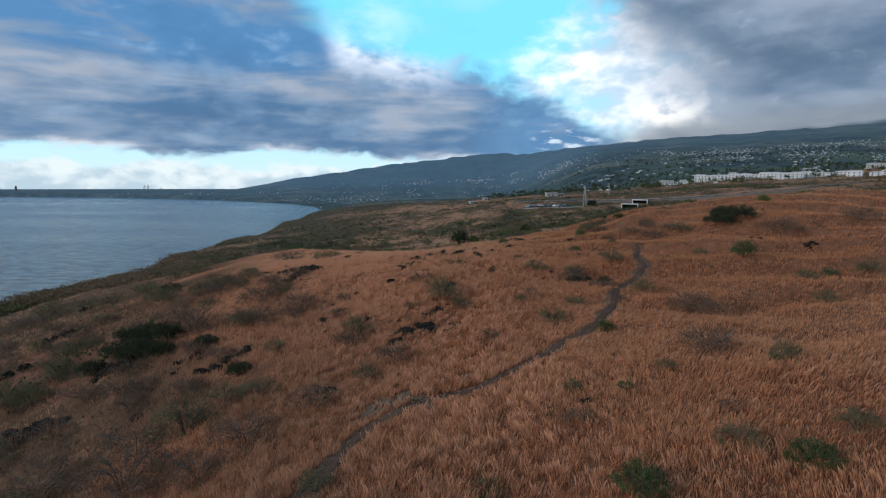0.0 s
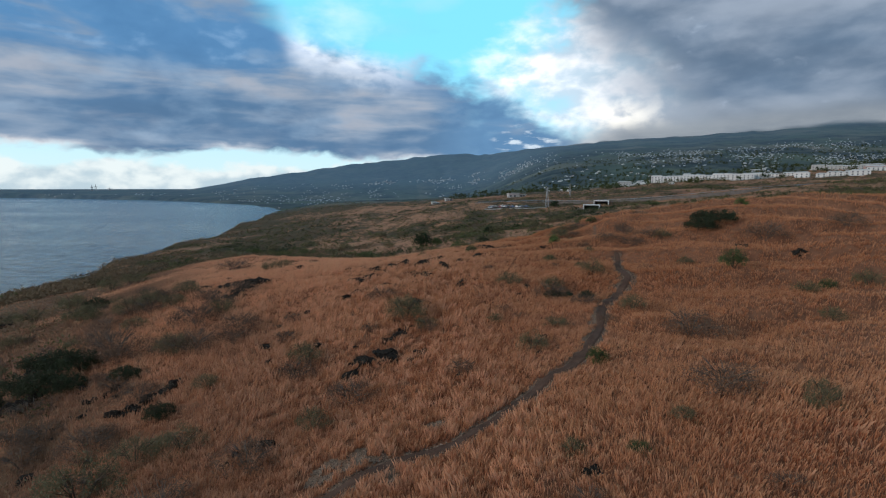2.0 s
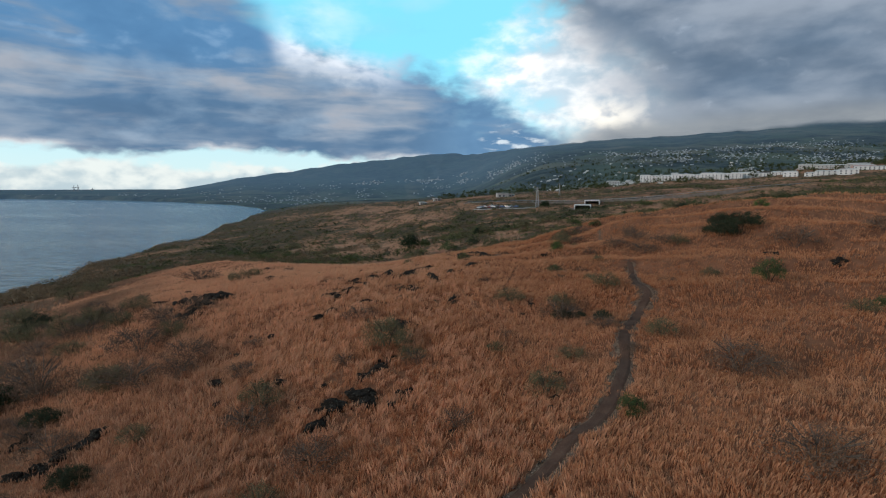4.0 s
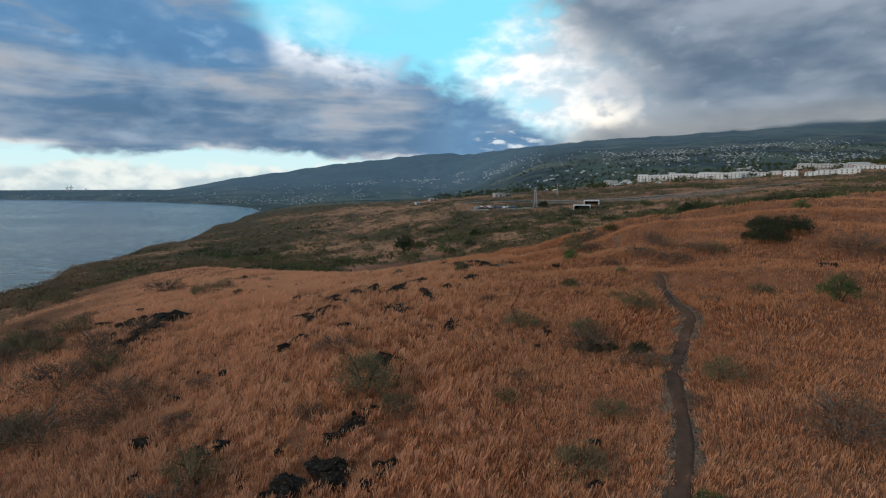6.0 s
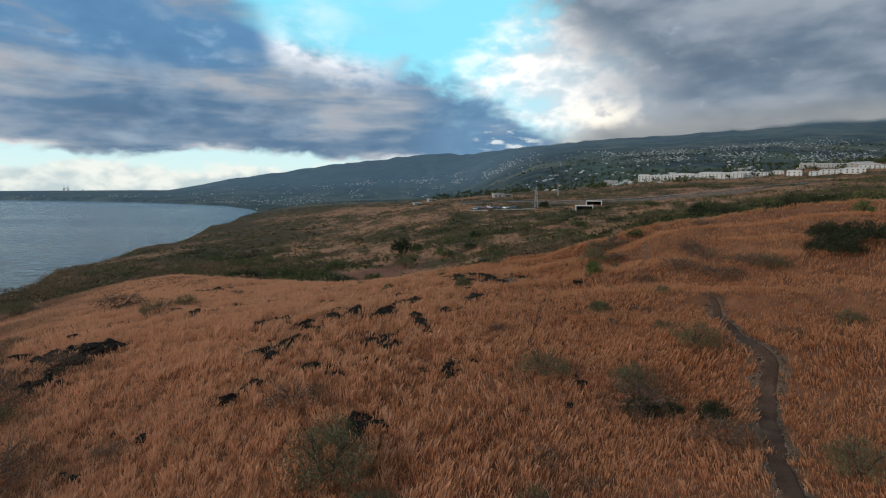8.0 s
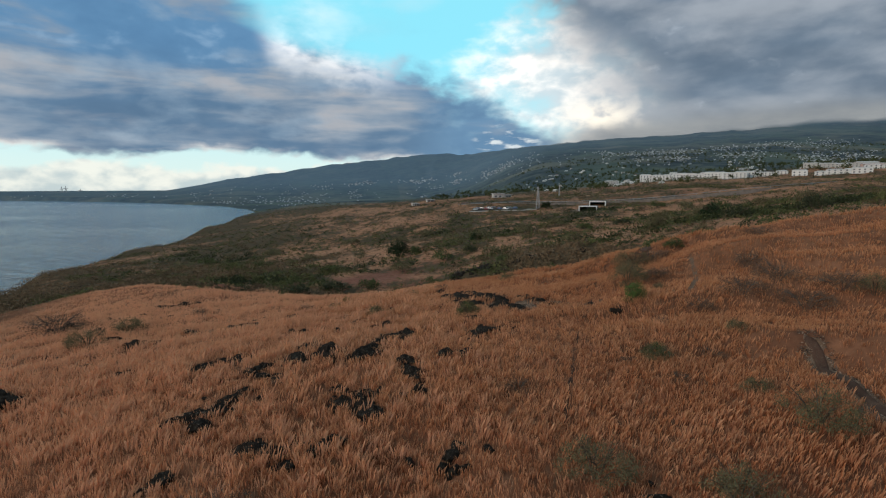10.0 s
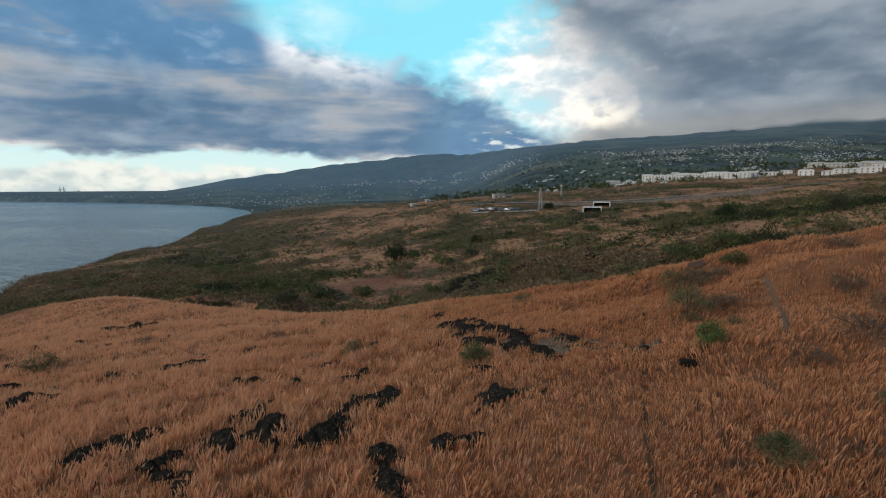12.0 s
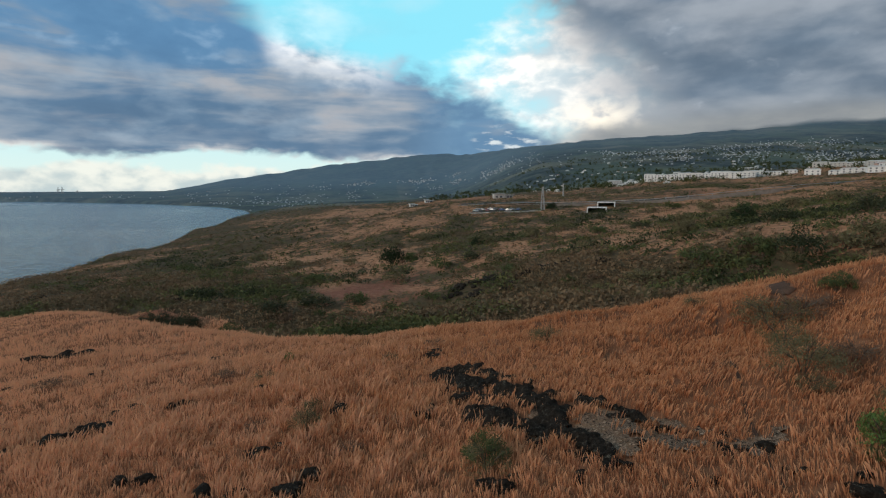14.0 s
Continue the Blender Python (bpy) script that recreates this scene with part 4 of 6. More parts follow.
OLIVE_SHRUBS_B = (
    (-86.9, 119.1, 6.8), (-59.5, 108.5, 6.0), (-64.0, 113.5, 6.0), (-66.0, 107.1, 6.0), (-29.2, 81.1, 3.6), (-32.7, 79.3, 3.6), (-29.3, 77.2, 3.6), (8.1, 20.2, 1.8),
    (18.8, 23.5, 2.0), (26.8, 95.9, 4.0), (-8.8, 54.0, 3.1), (-21.0, 69.9, 3.2), (25.1, 92.8, 2.5), (-0.1, 59.2, 4.4), (-0.1, 62.1, 2.6), (11.2, 65.3, 3.0),
    (15.5, 63.4, 2.8), (20.7, 66.3, 3.0), (34.4, 78.1, 2.5), (20.4, 54.3, 2.6), (8.1, 55.4, 1.6), (-20.6, 100.1, 3.4), (9.7, 86.4, 1.8), (32.6, 68.3, 2.1),
    (18.2, 74.5, 1.9),
)
OLIVE_SHRUBS_C = (
    (22.9, 88.4, 1.6), (24.6, 86.6, 1.3),     (-67.7, 136.2, 5.3), (-62.0, 137.5, 5.3), (-66.0, 141.8, 5.3), (2.7, 93.8, 1.7), (16.1, 101.2, 2.2), (6.6, 104.4, 1.2), (23.4, 89.4, 3.1), (-1.7, 105.8, 2.0),
    (51.5, 157.4, 4.6), (2.7, 96.5, 1.3), (-20.8, 93.6, 3.4), (89.5, 177.2, 4.4), (87.7, 181.8, 4.4), (84.7, 177.9, 4.4), (20.6, 69.6, 1.6), (24.9, 99.9, 1.5),
    (23.7, 75.9, 1.3),
)
DEAD_SHRUBS_A = (
    (22.6, 48.3, 4.8), (18.3, 36.7, 4.4), (7.3, 27.7, 1.8), (14.9, 26.6, 1.5), (57.0, 73.9, 4.3), (45.8, 73.6, 5.1), (4.0, 46.4, 2.3), (-11.6, 59.5, 2.6),
    (-29.8, 63.9, 6.0), (-22.7, 53.8, 3.8), (-36.6, 53.6, 3.9), (-32.4, 52.7, 3.9), (-33.7, 56.8, 3.9), (-9.5, 39.0, 3.8), (-13.3, 35.3, 5.2), (-23.2, 39.1, 5.4),
    (-26.9, 34.3, 5.4), (-20.9, 33.6, 5.4), (-35.0, 46.8, 4.0), (-39.3, 47.4, 4.0), (-37.6, 43.3, 4.0), (-17.5, 34.2, 3.4), (-18.8, 30.7, 3.4), (-15.0, 31.4, 3.4),
    (-4.1, 45.7, 3.5),
)
DEAD_SHRUBS_B = (
    (-9.0, 51.6, 3.4), (-17.2, 61.5, 3.4), (-85.9, 101.3, 5.7), (-80.2, 104.1, 5.7), (-85.5, 107.6, 5.7), (30.9, 79.4, 3.4), (31.6, 83.1, 3.4), (28.1, 81.8, 3.4),
    (-23.2, 68.4, 5.3), (-17.5, 64.6, 4.7), (-21.1, 61.5, 5.6), (32.8, 88.1, 2.6), (-2.5, 65.7, 3.2), (14.9, 61.3, 3.7), (17.2, 57.7, 2.8), (33.5, 79.6, 3.4),
    (10.4, 56.0, 1.1), (-24.5, 76.0, 3.6), (-22.0, 72.8, 3.6), (-20.6, 76.6, 3.6), (27.3, 67.0, 1.8), (24.6, 81.3, 1.9), (9.2, 57.9, 1.7), (2.1, 56.2, 2.2),
    (-11.8, 65.1, 2.3),
)
DEAD_SHRUBS_C = (
    (30.2, 96.0, 1.8),     (-3.3, 57.9, 2.1), (-30.4, 106.2, 5.9), (10.1, 72.6, 1.5), (17.4, 52.4, 1.4), (0.2, 95.3, 1.3), (26.2, 89.9, 2.0), (28.3, 95.9, 3.0), (9.8, 106.6, 1.5),
    (20.9, 90.6, 0.8), (21.0, 79.5, 1.4), (21.4, 74.5, 1.4), (39.1, 95.5, 2.5), (16.6, 74.3, 1.1), (-17.0, 109.0, 2.0), (-5.3, 109.3, 1.8), (18.1, 96.3, 1.1),
    (4.9, 90.3, 1.2), (18.1, 71.9, 1.1),
)
place_rng = random.Random(31)


def plant(rows, kinds, tall=1.0):
    for i, (x, y, size) in enumerate(rows):
        kinds.at(i, stand(None, x, y, size, place_rng.uniform(0, 6.28), tall * place_rng.uniform(0.85, 1.2)))


plant(GREEN_SHRUBS, Kinds(lambda s: make_shrub("green", 10 + s), 3, "rounded leafy green shrub growing in dry grass", "shrub", "green shrubs on the hillside"))
plant(FRESH_SHRUBS, Kinds(lambda s: make_shrub("fresh", 20 + s), 2, "small fresh bright green shrub among dry grass", "shrub", "bright green shrubs"))
plant(DARK_BUSHES, Kinds(lambda s: make_shrub("dark", 30 + s), 2, "wide low dark green bush on the grassy slope", "bush", "dark bushes"))
olive = Kinds(lambda s: make_shrub("olive", 40 + s), 5, "sparse olive-green shrub with thin stems in dry grass", "shrub", "olive shrubs on the hillside")
plant(OLIVE_SHRUBS_A + OLIVE_SHRUBS_B + OLIVE_SHRUBS_C, olive)
dead = Kinds(lambda s: make_shrub("dead", 60 + s), 5, "withered grey-brown shrub with bare twigs in dry grass", "shrub", "withered shrubs on the hillside")
plant(DEAD_SHRUBS_A + DEAD_SHRUBS_B + DEAD_SHRUBS_C, dead)

# the steep gully towards the sea is overgrown
gully = []
while len(gully) < 88:
    x, y = place_rng.uniform(-75, -12), place_rng.uniform(26, 92)
    if x < -0.30 * y - 4 and x > -0.85 * y - 4 and float(vnoise(np.float64(x / 9), np.float64(y / 9), 5)) > -0.12:
        gully.append((x, y, place_rng.uniform(1.6, 4.2)))
plant(gully[:54], dead)
plant(gully[54:83], olive)
plant(gully[83:], Kinds(lambda s: make_shrub("dark", 36 + s), 2, "dense dark green bush in the overgrown gully", "bush", "gully bushes"))


RAVINE_GREEN = (
    (75.4, 180.6, 9.0), (83.8, 176.9, 8.3), (17.7, 212.0, 5.5), (7.2, 209.3, 3.6), (-2.0, 217.6, 6.3), (143.6, 264.5, 9.0), (25.4, 257.5, 7.9), (-18.0, 261.1, 9.0),
    (-50.2, 289.6, 9.0), (-95.5, 357.1, 9.0), (84.5, 262.1, 6.5), (153.9, 336.9, 9.0),
)
RAVINE_OLIVE = (
    (61.7, 181.4, 7.1), (65.1, 180.5, 5.8), (96.3, 166.4, 9.0), (103.1, 168.0, 9.0), (132.3, 259.4, 9.0), (177.4, 283.7, 9.0), (115.8, 259.5, 9.0), (65.8, 224.1, 6.9),
    (42.8, 244.2, 9.0), (9.3, 247.0, 9.0), (-100.8, 329.3, 9.0), (-87.3, 376.4, 9.0), (-8.4, 295.4, 7.1), (-32.6, 302.7, 7.5), (-64.0, 380.6, 9.0), (11.1, 340.1, 9.0),
    (26.2, 354.3, 9.0), (47.8, 291.3, 9.0), (65.5, 285.9, 9.0), (83.0, 295.6, 9.0), (-16.0, 366.5, 9.0), (150.2, 300.9, 9.0), (212.2, 299.6, 9.0),
)
RAVINE_DARK = (
    (89.7, 170.0, 9.0), (-12.4, 215.8, 9.0), (-23.3, 211.0, 9.0), (109.3, 202.0, 7.7), (129.3, 196.0, 9.0), (97.2, 254.8, 6.5), (36.9, 260.7, 6.1),
)
plant(RAVINE_GREEN, Kinds(lambda s: make_shrub("green", 70 + s, True), 3, "large leafy green bush on the ravine slope", "bush", "ravine bushes"))
plant(RAVINE_OLIVE, Kinds(lambda s: make_shrub("olive", 80 + s, True), 3, "large olive-green bush on the ravine slope", "bush", "ravine bushes"))
plant(RAVINE_DARK, Kinds(lambda s: make_shrub("dark", 90 + s, True), 3, "dense dark green bush in the ravine", "bush", "ravine bushes"))
RAVINE_SHRUBS = []
while len(RAVINE_SHRUBS) < 60:
    x = place_rng.uniform(-110, 110)
    y = 200 - 0.0030 * max(0, min(x + 30, 130)) ** 2 + place_rng.gauss(0, 22)
    if float(hill_mask(x, y)) < 0.35:
        RAVINE_SHRUBS.append((x, y, place_rng.uniform(2.2, 4.8)))
plant(RAVINE_SHRUBS[:20], Kinds(lambda s: make_shrub("olive", 84 + s, True), 2, "olive bush crowding the ravine", "bush", "ravine bushes"))
plant(RAVINE_SHRUBS[20:36], Kinds(lambda s: make_shrub("green", 74 + s, True), 2, "leafy green bush crowding the ravine", "bush", "ravine bushes"))
plant(RAVINE_SHRUBS[36:], Kinds(lambda s: make_shrub("dead", 94 + s, True), 2, "brown withered thicket bush in the ravine", "bush", "ravine bushes"))


def rock_mesh(seed, flat, cuts_in=3):
    rng = random.Random(seed)
    bm = bmesh.new()
    bmesh.ops.create_icosphere(bm, subdivisions=cuts_in, radius=0.5)
    off = Vector((seed * 3.7, seed * 1.3, seed * 9.1))
    cuts = [(Vector((rng.gauss(0, 1), rng.gauss(0, 1), abs(rng.gauss(0, 0.8)))).normalized(), rng.uniform(0.24, 0.42)) for _ in range(7)]
    for v in bm.verts:
        p = v.co.copy()
        for n, d in cuts:
            over = p.dot(n) - d
            if over > 0:
                p -= n * over * 0.85
        n1 = noise.noise(p * 3.0 + off)
        n2 = 1 - 2 * abs(noise.noise(p * 6.5 + off))
        n3 = noise.noise(p * 13.0 + off)
        n4 = 1 - 2 * abs(noise.noise(p * 24.0 + off))
        p *= 1 + 0.42 * n1 + 0.26 * (n2 - 0.6) + 0.22 * n3 + 0.07 * n4
        p.z *= flat
        v.co = p
    me = bpy.data.meshes.new("rock")
    bm.to_mesh(me)
    bm.free()
    me.materials.append(LAVA)
    return me


ROCK_MESHES = [rock_mesh(s + 1, 0.62) for s in range(6)]
SMALL_ROCK_MESHES = [rock_mesh(s + 1, 0.62, 2) for s in range(6)]
FAR_ROCK_MESHES = [rock_mesh(s + 21, 0.5, 2) for s in range(4)]
SLAB_MESHES = [rock_mesh(s + 11, 0.34) for s in range(4)]


def outcrop(x, y, size, rng, low=False, far=False):
    """Boulders that crop out together."""
    ob = new("rock_outcrop")
    ob.matrix_basis = Matrix.Translation((x, y, float(ground_z(x, y))))
    n = max(2, min(16, int(2 + size * 3.0)))
    along = rng.uniform(0.1, 0.9)
    for i in range(n):
        r = 0 if n == 1 else size * 0.42 * (i / max(1, n - 1) * 2 - 1)
        dx = r * math.cos(along) + rng.gauss(0, 0.12) * size
        dy = r * math.sin(along) + rng.gauss(0, 0.15) * size
        s = (size / (n ** 0.5)) * rng.uniform(0.5, 1.3)
        me = rng.choice(SLAB_MESHES if low else FAR_ROCK_MESHES if far else ROCK_MESHES if s > 0.75 else SMALL_ROCK_MESHES)
        STONY.append((x + dx, y + dy, s * (0.46 if low else 0.38)))
        rock = new("rock", me)
        rock.parent = ob
        dz = float(ground_z(x + dx, y + dy) - ground_z(x, y))
        lift = s * (0.10 if low else 0.17)
        rock.matrix_basis = Matrix.Translation((dx, dy, dz + lift)) @ Matrix.Rotation(rng.uniform(0, 6.28), 4, "Z") @ Matrix.Rotation(rng.gauss(0, 0.2), 4, "X") @ Matrix.Diagonal((s * rng.uniform(0.9, 1.3), s, s * rng.uniform(0.8, 1.15), 1))
    label = "low black lava slabs lying bare in dry grass" if low else "rough black lava boulders cropping out of dry grass"
    return tagged(ob, label, "rock", "black lava outcrops")


ROCKS_A = (
    (-2.7, 51.8, 4.7), (0.7, 51.5, 2.0), (-0.3, 64.0, 5.7), (-21.7, 76.5, 5.9), (-20.4, 81.2, 4.4), (-59.4, 83.9, 5.5), (-21.0, 53.9, 3.5), (-22.9, 52.1, 2.5),
    (-39.5, 50.1, 5.0), (-57.1, 69.5, 6.4), (-5.9, 75.5, 4.8), (-6.8, 68.6, 2.6), (-38.2, 67.0, 5.8), (-36.4, 59.5, 4.5), (-9.8, 40.6, 2.3), (6.1, 67.8, 1.4),
    (5.3, 76.9, 2.9), (8.4, 30.5, 1.2), (-76.9, 117.2, 7.4), (-27.1, 55.7, 2.7), (-8.6, 56.1, 1.6), (46.1, 67.7, 1.9), (42.0, 72.2, 2.1), (0.0, 80.1, 2.6),
    (3.4, 83.1, 2.3),
)
ROCKS_B = (
    (5.3, 74.6, 1.8), (2.4, 73.5, 2.0), (6.3, 66.8, 1.0), (-0.0, 68.9, 3.2), (2.7, 61.9, 1.3), (-2.3, 71.4, 1.6), (-23.3, 81.5, 3.5), (-30.7, 107.7, 3.4),
    (-3.1, 80.1, 1.8), (-7.6, 82.8, 2.3), (-13.3, 83.6, 1.3), (0.0, 57.4, 1.1), (-12.9, 64.2, 1.2), (7.5, 77.2, 1.0), (10.2, 80.9, 2.0), (10.9, 90.3, 1.2),
    (-3.2, 78.9, 2.0), (1.8, 74.8, 1.8), (-15.8, 91.0, 2.5), (-13.7, 82.8, 1.7), (6.0, 84.6, 1.2), (4.4, 73.6, 0.7), (-12.6, 96.0, 2.5), (-0.9, 87.2, 0.5),
    (4.3, 96.2, 0.8),
)
ROCKS_C = (
    (-5.6, 101.8, 1.1), (4.1, 95.5, 1.1), (-9.0, 102.5, 1.7), (-9.8, 98.9, 3.6), (-24.1, 122.9, 4.2), (1.4, 91.6, 1.3), (3.0, 87.9, 1.6), (1.1, 88.1, 1.1),
    (-3.3, 90.8, 1.3), (19.4, 82.4, 1.2), (15.7, 83.7, 0.7), (18.3, 83.6, 0.7), (18.4, 85.2, 0.8), (9.6, 104.2, 1.4), (5.1, 97.7, 0.8), (8.1, 101.2, 1.0),
    (9.8, 85.3, 1.2), (12.2, 85.0, 0.8), (8.2, 92.9, 1.1), (-16.5, 114.7, 1.3), (2.4, 106.4, 0.5), (47.2, 160.1, 3.6), (-26.7, 123.2, 2.7), (0.9, 92.2, 0.8),
    (49.0, 163.1, 2.2),
)
LAVA_SLABS = (
    (9.7, 98.7, 1.9), (11.0, 98.6, 1.6), (11.6, 95.4, 1.8), (9.9, 95.6, 1.5), (11.4, 93.1, 1.6), (12.6, 93.5, 1.4), (13.2, 91.8, 1.6), (11.4, 90.9, 1.5),
    (12.1, 89.7, 1.4), (13.3, 90.3, 1.2), (14.3, 90.7, 1.3), (13.1, 88.5, 0.9), (12.2, 88.5, 1.1), (13.3, 86.8, 1.1), (13.6, 85.7, 0.8), (13.5, 86.3, 1.0),
    (15.7, 87.6, 1.1), (16.6, 88.1, 0.7), (17.6, 85.6, 0.9), (18.0, 86.5, 0.7), (10.6, 94.3, 1.1), (15.6, 89.3, 1.0),
)
CLIFF_ROCKS = (
    (26.6, 215.7, 6.9), (32.0, 215.1, 6.9), (23.7, 210.7, 5.4), (36.8, 215.1, 6.9), (43.6, 210.9, 6.8), (50.2, 209.5, 5.2), (57.0, 213.6, 6.4), (29.2, 207.3, 5.9),
    (38.1, 206.9, 6.0), (60.1, 201.2, 6.0), (-55.5, 230.1, 7.3), (-136.8, 303.9, 11.6), (-107.7, 298.0, 11.8),
)
BEDS_A = (
    ((2.0, 79.9, 0.45), (2.9, 82.2, 1.07), (4.2, 83.8, 1.03), (5.7, 84.8, 0.53)),
    ((8.8, 80.4, 0.45), (9.7, 81.8, 1.00), (11.1, 81.4, 0.61)),
    ((-1.6, 80.8, 1.16), (-0.4, 81.0, 0.86), (-1.2, 83.0, 0.54)),
    ((6.9, 77.9, 0.45), (8.3, 77.9, 0.46)),
    ((9.3, 98.9, 0.62), (11.0, 94.9, 0.69), (12.6, 92.7, 0.55), (13.1, 90.6, 0.56), (13.0, 88.9, 0.45)),
    ((9.5, 94.2, 0.53), (10.8, 91.3, 0.60), (11.6, 89.6, 0.53), (12.7, 88.5, 0.44), (13.6, 87.1, 0.45), (13.8, 85.4, 0.42)),
    ((10.7, 99.3, 0.37), (12.5, 95.6, 0.38)),
    ((14.1, 91.8, 0.38), (15.3, 90.3, 0.36), (16.3, 88.0, 0.30), (16.9, 87.4, 0.22)),
)
BEDS_B = (
    ((-6.8, 74.0, 0.90), (-5.3, 75.2, 0.85)),
    ((-4.7, 76.5, 0.62), (-4.0, 77.5, 0.58)),
    ((-4.0, 80.1, 0.60), (-3.3, 81.1, 0.58)),
    ((1.4, 74.1, 0.89), (2.9, 71.9, 0.73)),
    ((-2.6, 71.1, 0.71), (-0.7, 70.5, 0.92), (1.2, 70.3, 0.70)),
    ((-7.7, 81.4, 0.88), (-7.3, 83.2, 1.04)),
    ((4.8, 76.5, 0.85), (5.5, 73.9, 0.43), (4.1, 73.1, 0.29)),
    ((-24.5, 76.8, 1.18), (-21.3, 75.1, 1.46), (-20.9, 79.4, 1.10)),
    ((-0.5, 69.0, 0.66), (0.5, 69.7, 0.73), (1.4, 70.2, 0.40)),
)
BEDS_C = (
    ((0.5, 64.3, 0.64), (1.5, 62.8, 0.96), (2.7, 62.2, 0.44)),
    ((-1.4, 84.0, 1.08), (0.9, 80.3, 0.92)),
    ((-1.7, 55.3, 0.79), (-0.9, 55.6, 0.84)),
    ((-7.6, 82.5, 0.89), (-5.4, 83.4, 0.81)),
    ((1.7, 75.5, 0.99), (2.6, 73.3, 0.72)),
    ((4.4, 78.6, 0.73), (5.2, 75.8, 0.61)),
    ((4.1, 95.7, 0.62), (3.7, 97.0, 0.35)),
)
BEDS = BEDS_A + BEDS_B + BEDS_C
rock_rng = random.Random(5)
STONY = []
for x, y, size in ROCKS_A + ROCKS_B + ROCKS_C:
    if all(math.hypot(x - a, y - b) > r + 0.7 for line in BEDS for a, b, r in line):
        outcrop(x, y, min(size, 5.0), rock_rng)
for x, y, size in CLIFF_ROCKS:
    outcrop(x, y, min(size, 8.0), rock_rng, False, True)
for x, y, size in LAVA_SLABS:
    outcrop(x, y, size * 1.2, rock_rng, True)


def lava_bed(line, seed):
    """A bare bed of rough lava along a line of (x, y, half width), with boulders broken off it."""
    rng = random.Random(seed)
    line = np.array(line, float)
    fine = np.concatenate([np.linspace(a, b, 8, endpoint=False) for a, b in zip(line[:-1], line[1:])] + [line[-1:]])
    cell = 0.13 if line[:, 2].max() < 1.4 else 0.2
    pad = line[:, 2].max() * 1.5
    gx, gy = np.meshgrid(np.arange(line[:, 0].min() - pad, line[:, 0].max() + pad, cell), np.arange(line[:, 1].min() - pad, line[:, 1].max() + pad, cell))
    q = np.min([np.hypot(gx - a, gy - b) / r for a, b, r in fine], axis=0) + 1.5 * fbm(gx / 1.0, gy / 1.0, 3, seed) + 1.3 * fbm(gx / 2.6, gy / 2.6, 2, seed + 3) + 0.22
    ridge = 1 - 2 * np.abs(fbm(gx / 0.55, gy / 0.55, 3, seed + 5))
    crag = 0.12 + 0.24 * np.clip(1 - q, 0, 1) * (0.4 + ridge) + 0.20 * fbm(gx / 0.3, gy / 0.3, 2, seed + 7)
    z = ground_z(gx, gy) + np.where(q < 1.0, crag, -0.25)
    used = q < 1.12
    rows, cols = gx.shape
    at = -np.ones((rows, cols), int)
    verts, faces = [], []
    x0, y0 = line[len(line) // 2][:2]
    z0 = float(ground_z(x0, y0))
    for i in range(rows - 1):
        for j in range(cols - 1):
            if used[i:i + 2, j:j + 2].all():
                quad = []
                for a, b in ((i, j), (i, j + 1), (i + 1, j + 1), (i + 1, j)):
                    if at[a, b] < 0:
                        at[a, b] = len(verts)
                        verts.append((gx[a, b] - x0, gy[a, b] - y0, z[a, b] - z0))
                    quad.append(int(at[a, b]))
                faces.append(quad)
    ob = new("lava_outcrop")
    ob.matrix_basis = Matrix.Translation((x0, y0, z0))
    mesh_object("bed", verts, faces, LAVA, ob)
    for a, b in np.argwhere(q < 0.93)[::3]:
        if rng.random() < 0.64:
            STONY.append((float(gx[a, b]), float(gy[a, b]), cell * 1.35))
    for a, b, r in fine[::6]:
        s = r * rng.uniform(0.35, 0.65)
        dx, dy = a + rng.gauss(0, 0.3) * r - x0, b + rng.gauss(0, 0.3) * r - y0
        rock = new("rock", rng.choice(ROCK_MESHES + SLAB_MESHES))
        rock.parent = ob
        rock.matrix_basis = Matrix.Translation((dx, dy, float(ground_z(x0 + dx, y0 + dy)) - z0 + 0.18 * s)) @ Matrix.Rotation(rng.uniform(0, 6.28), 4, "Z") @ Matrix.Diagonal((s * 1.3, s, s * 0.7, 1))
    tagged(ob, "bare bed of rough black lava breaking through dry grass", "rock", "black lava outcrops")


for i, line in enumerate(BEDS):
    lava_bed(line, 200 + 9 * i)


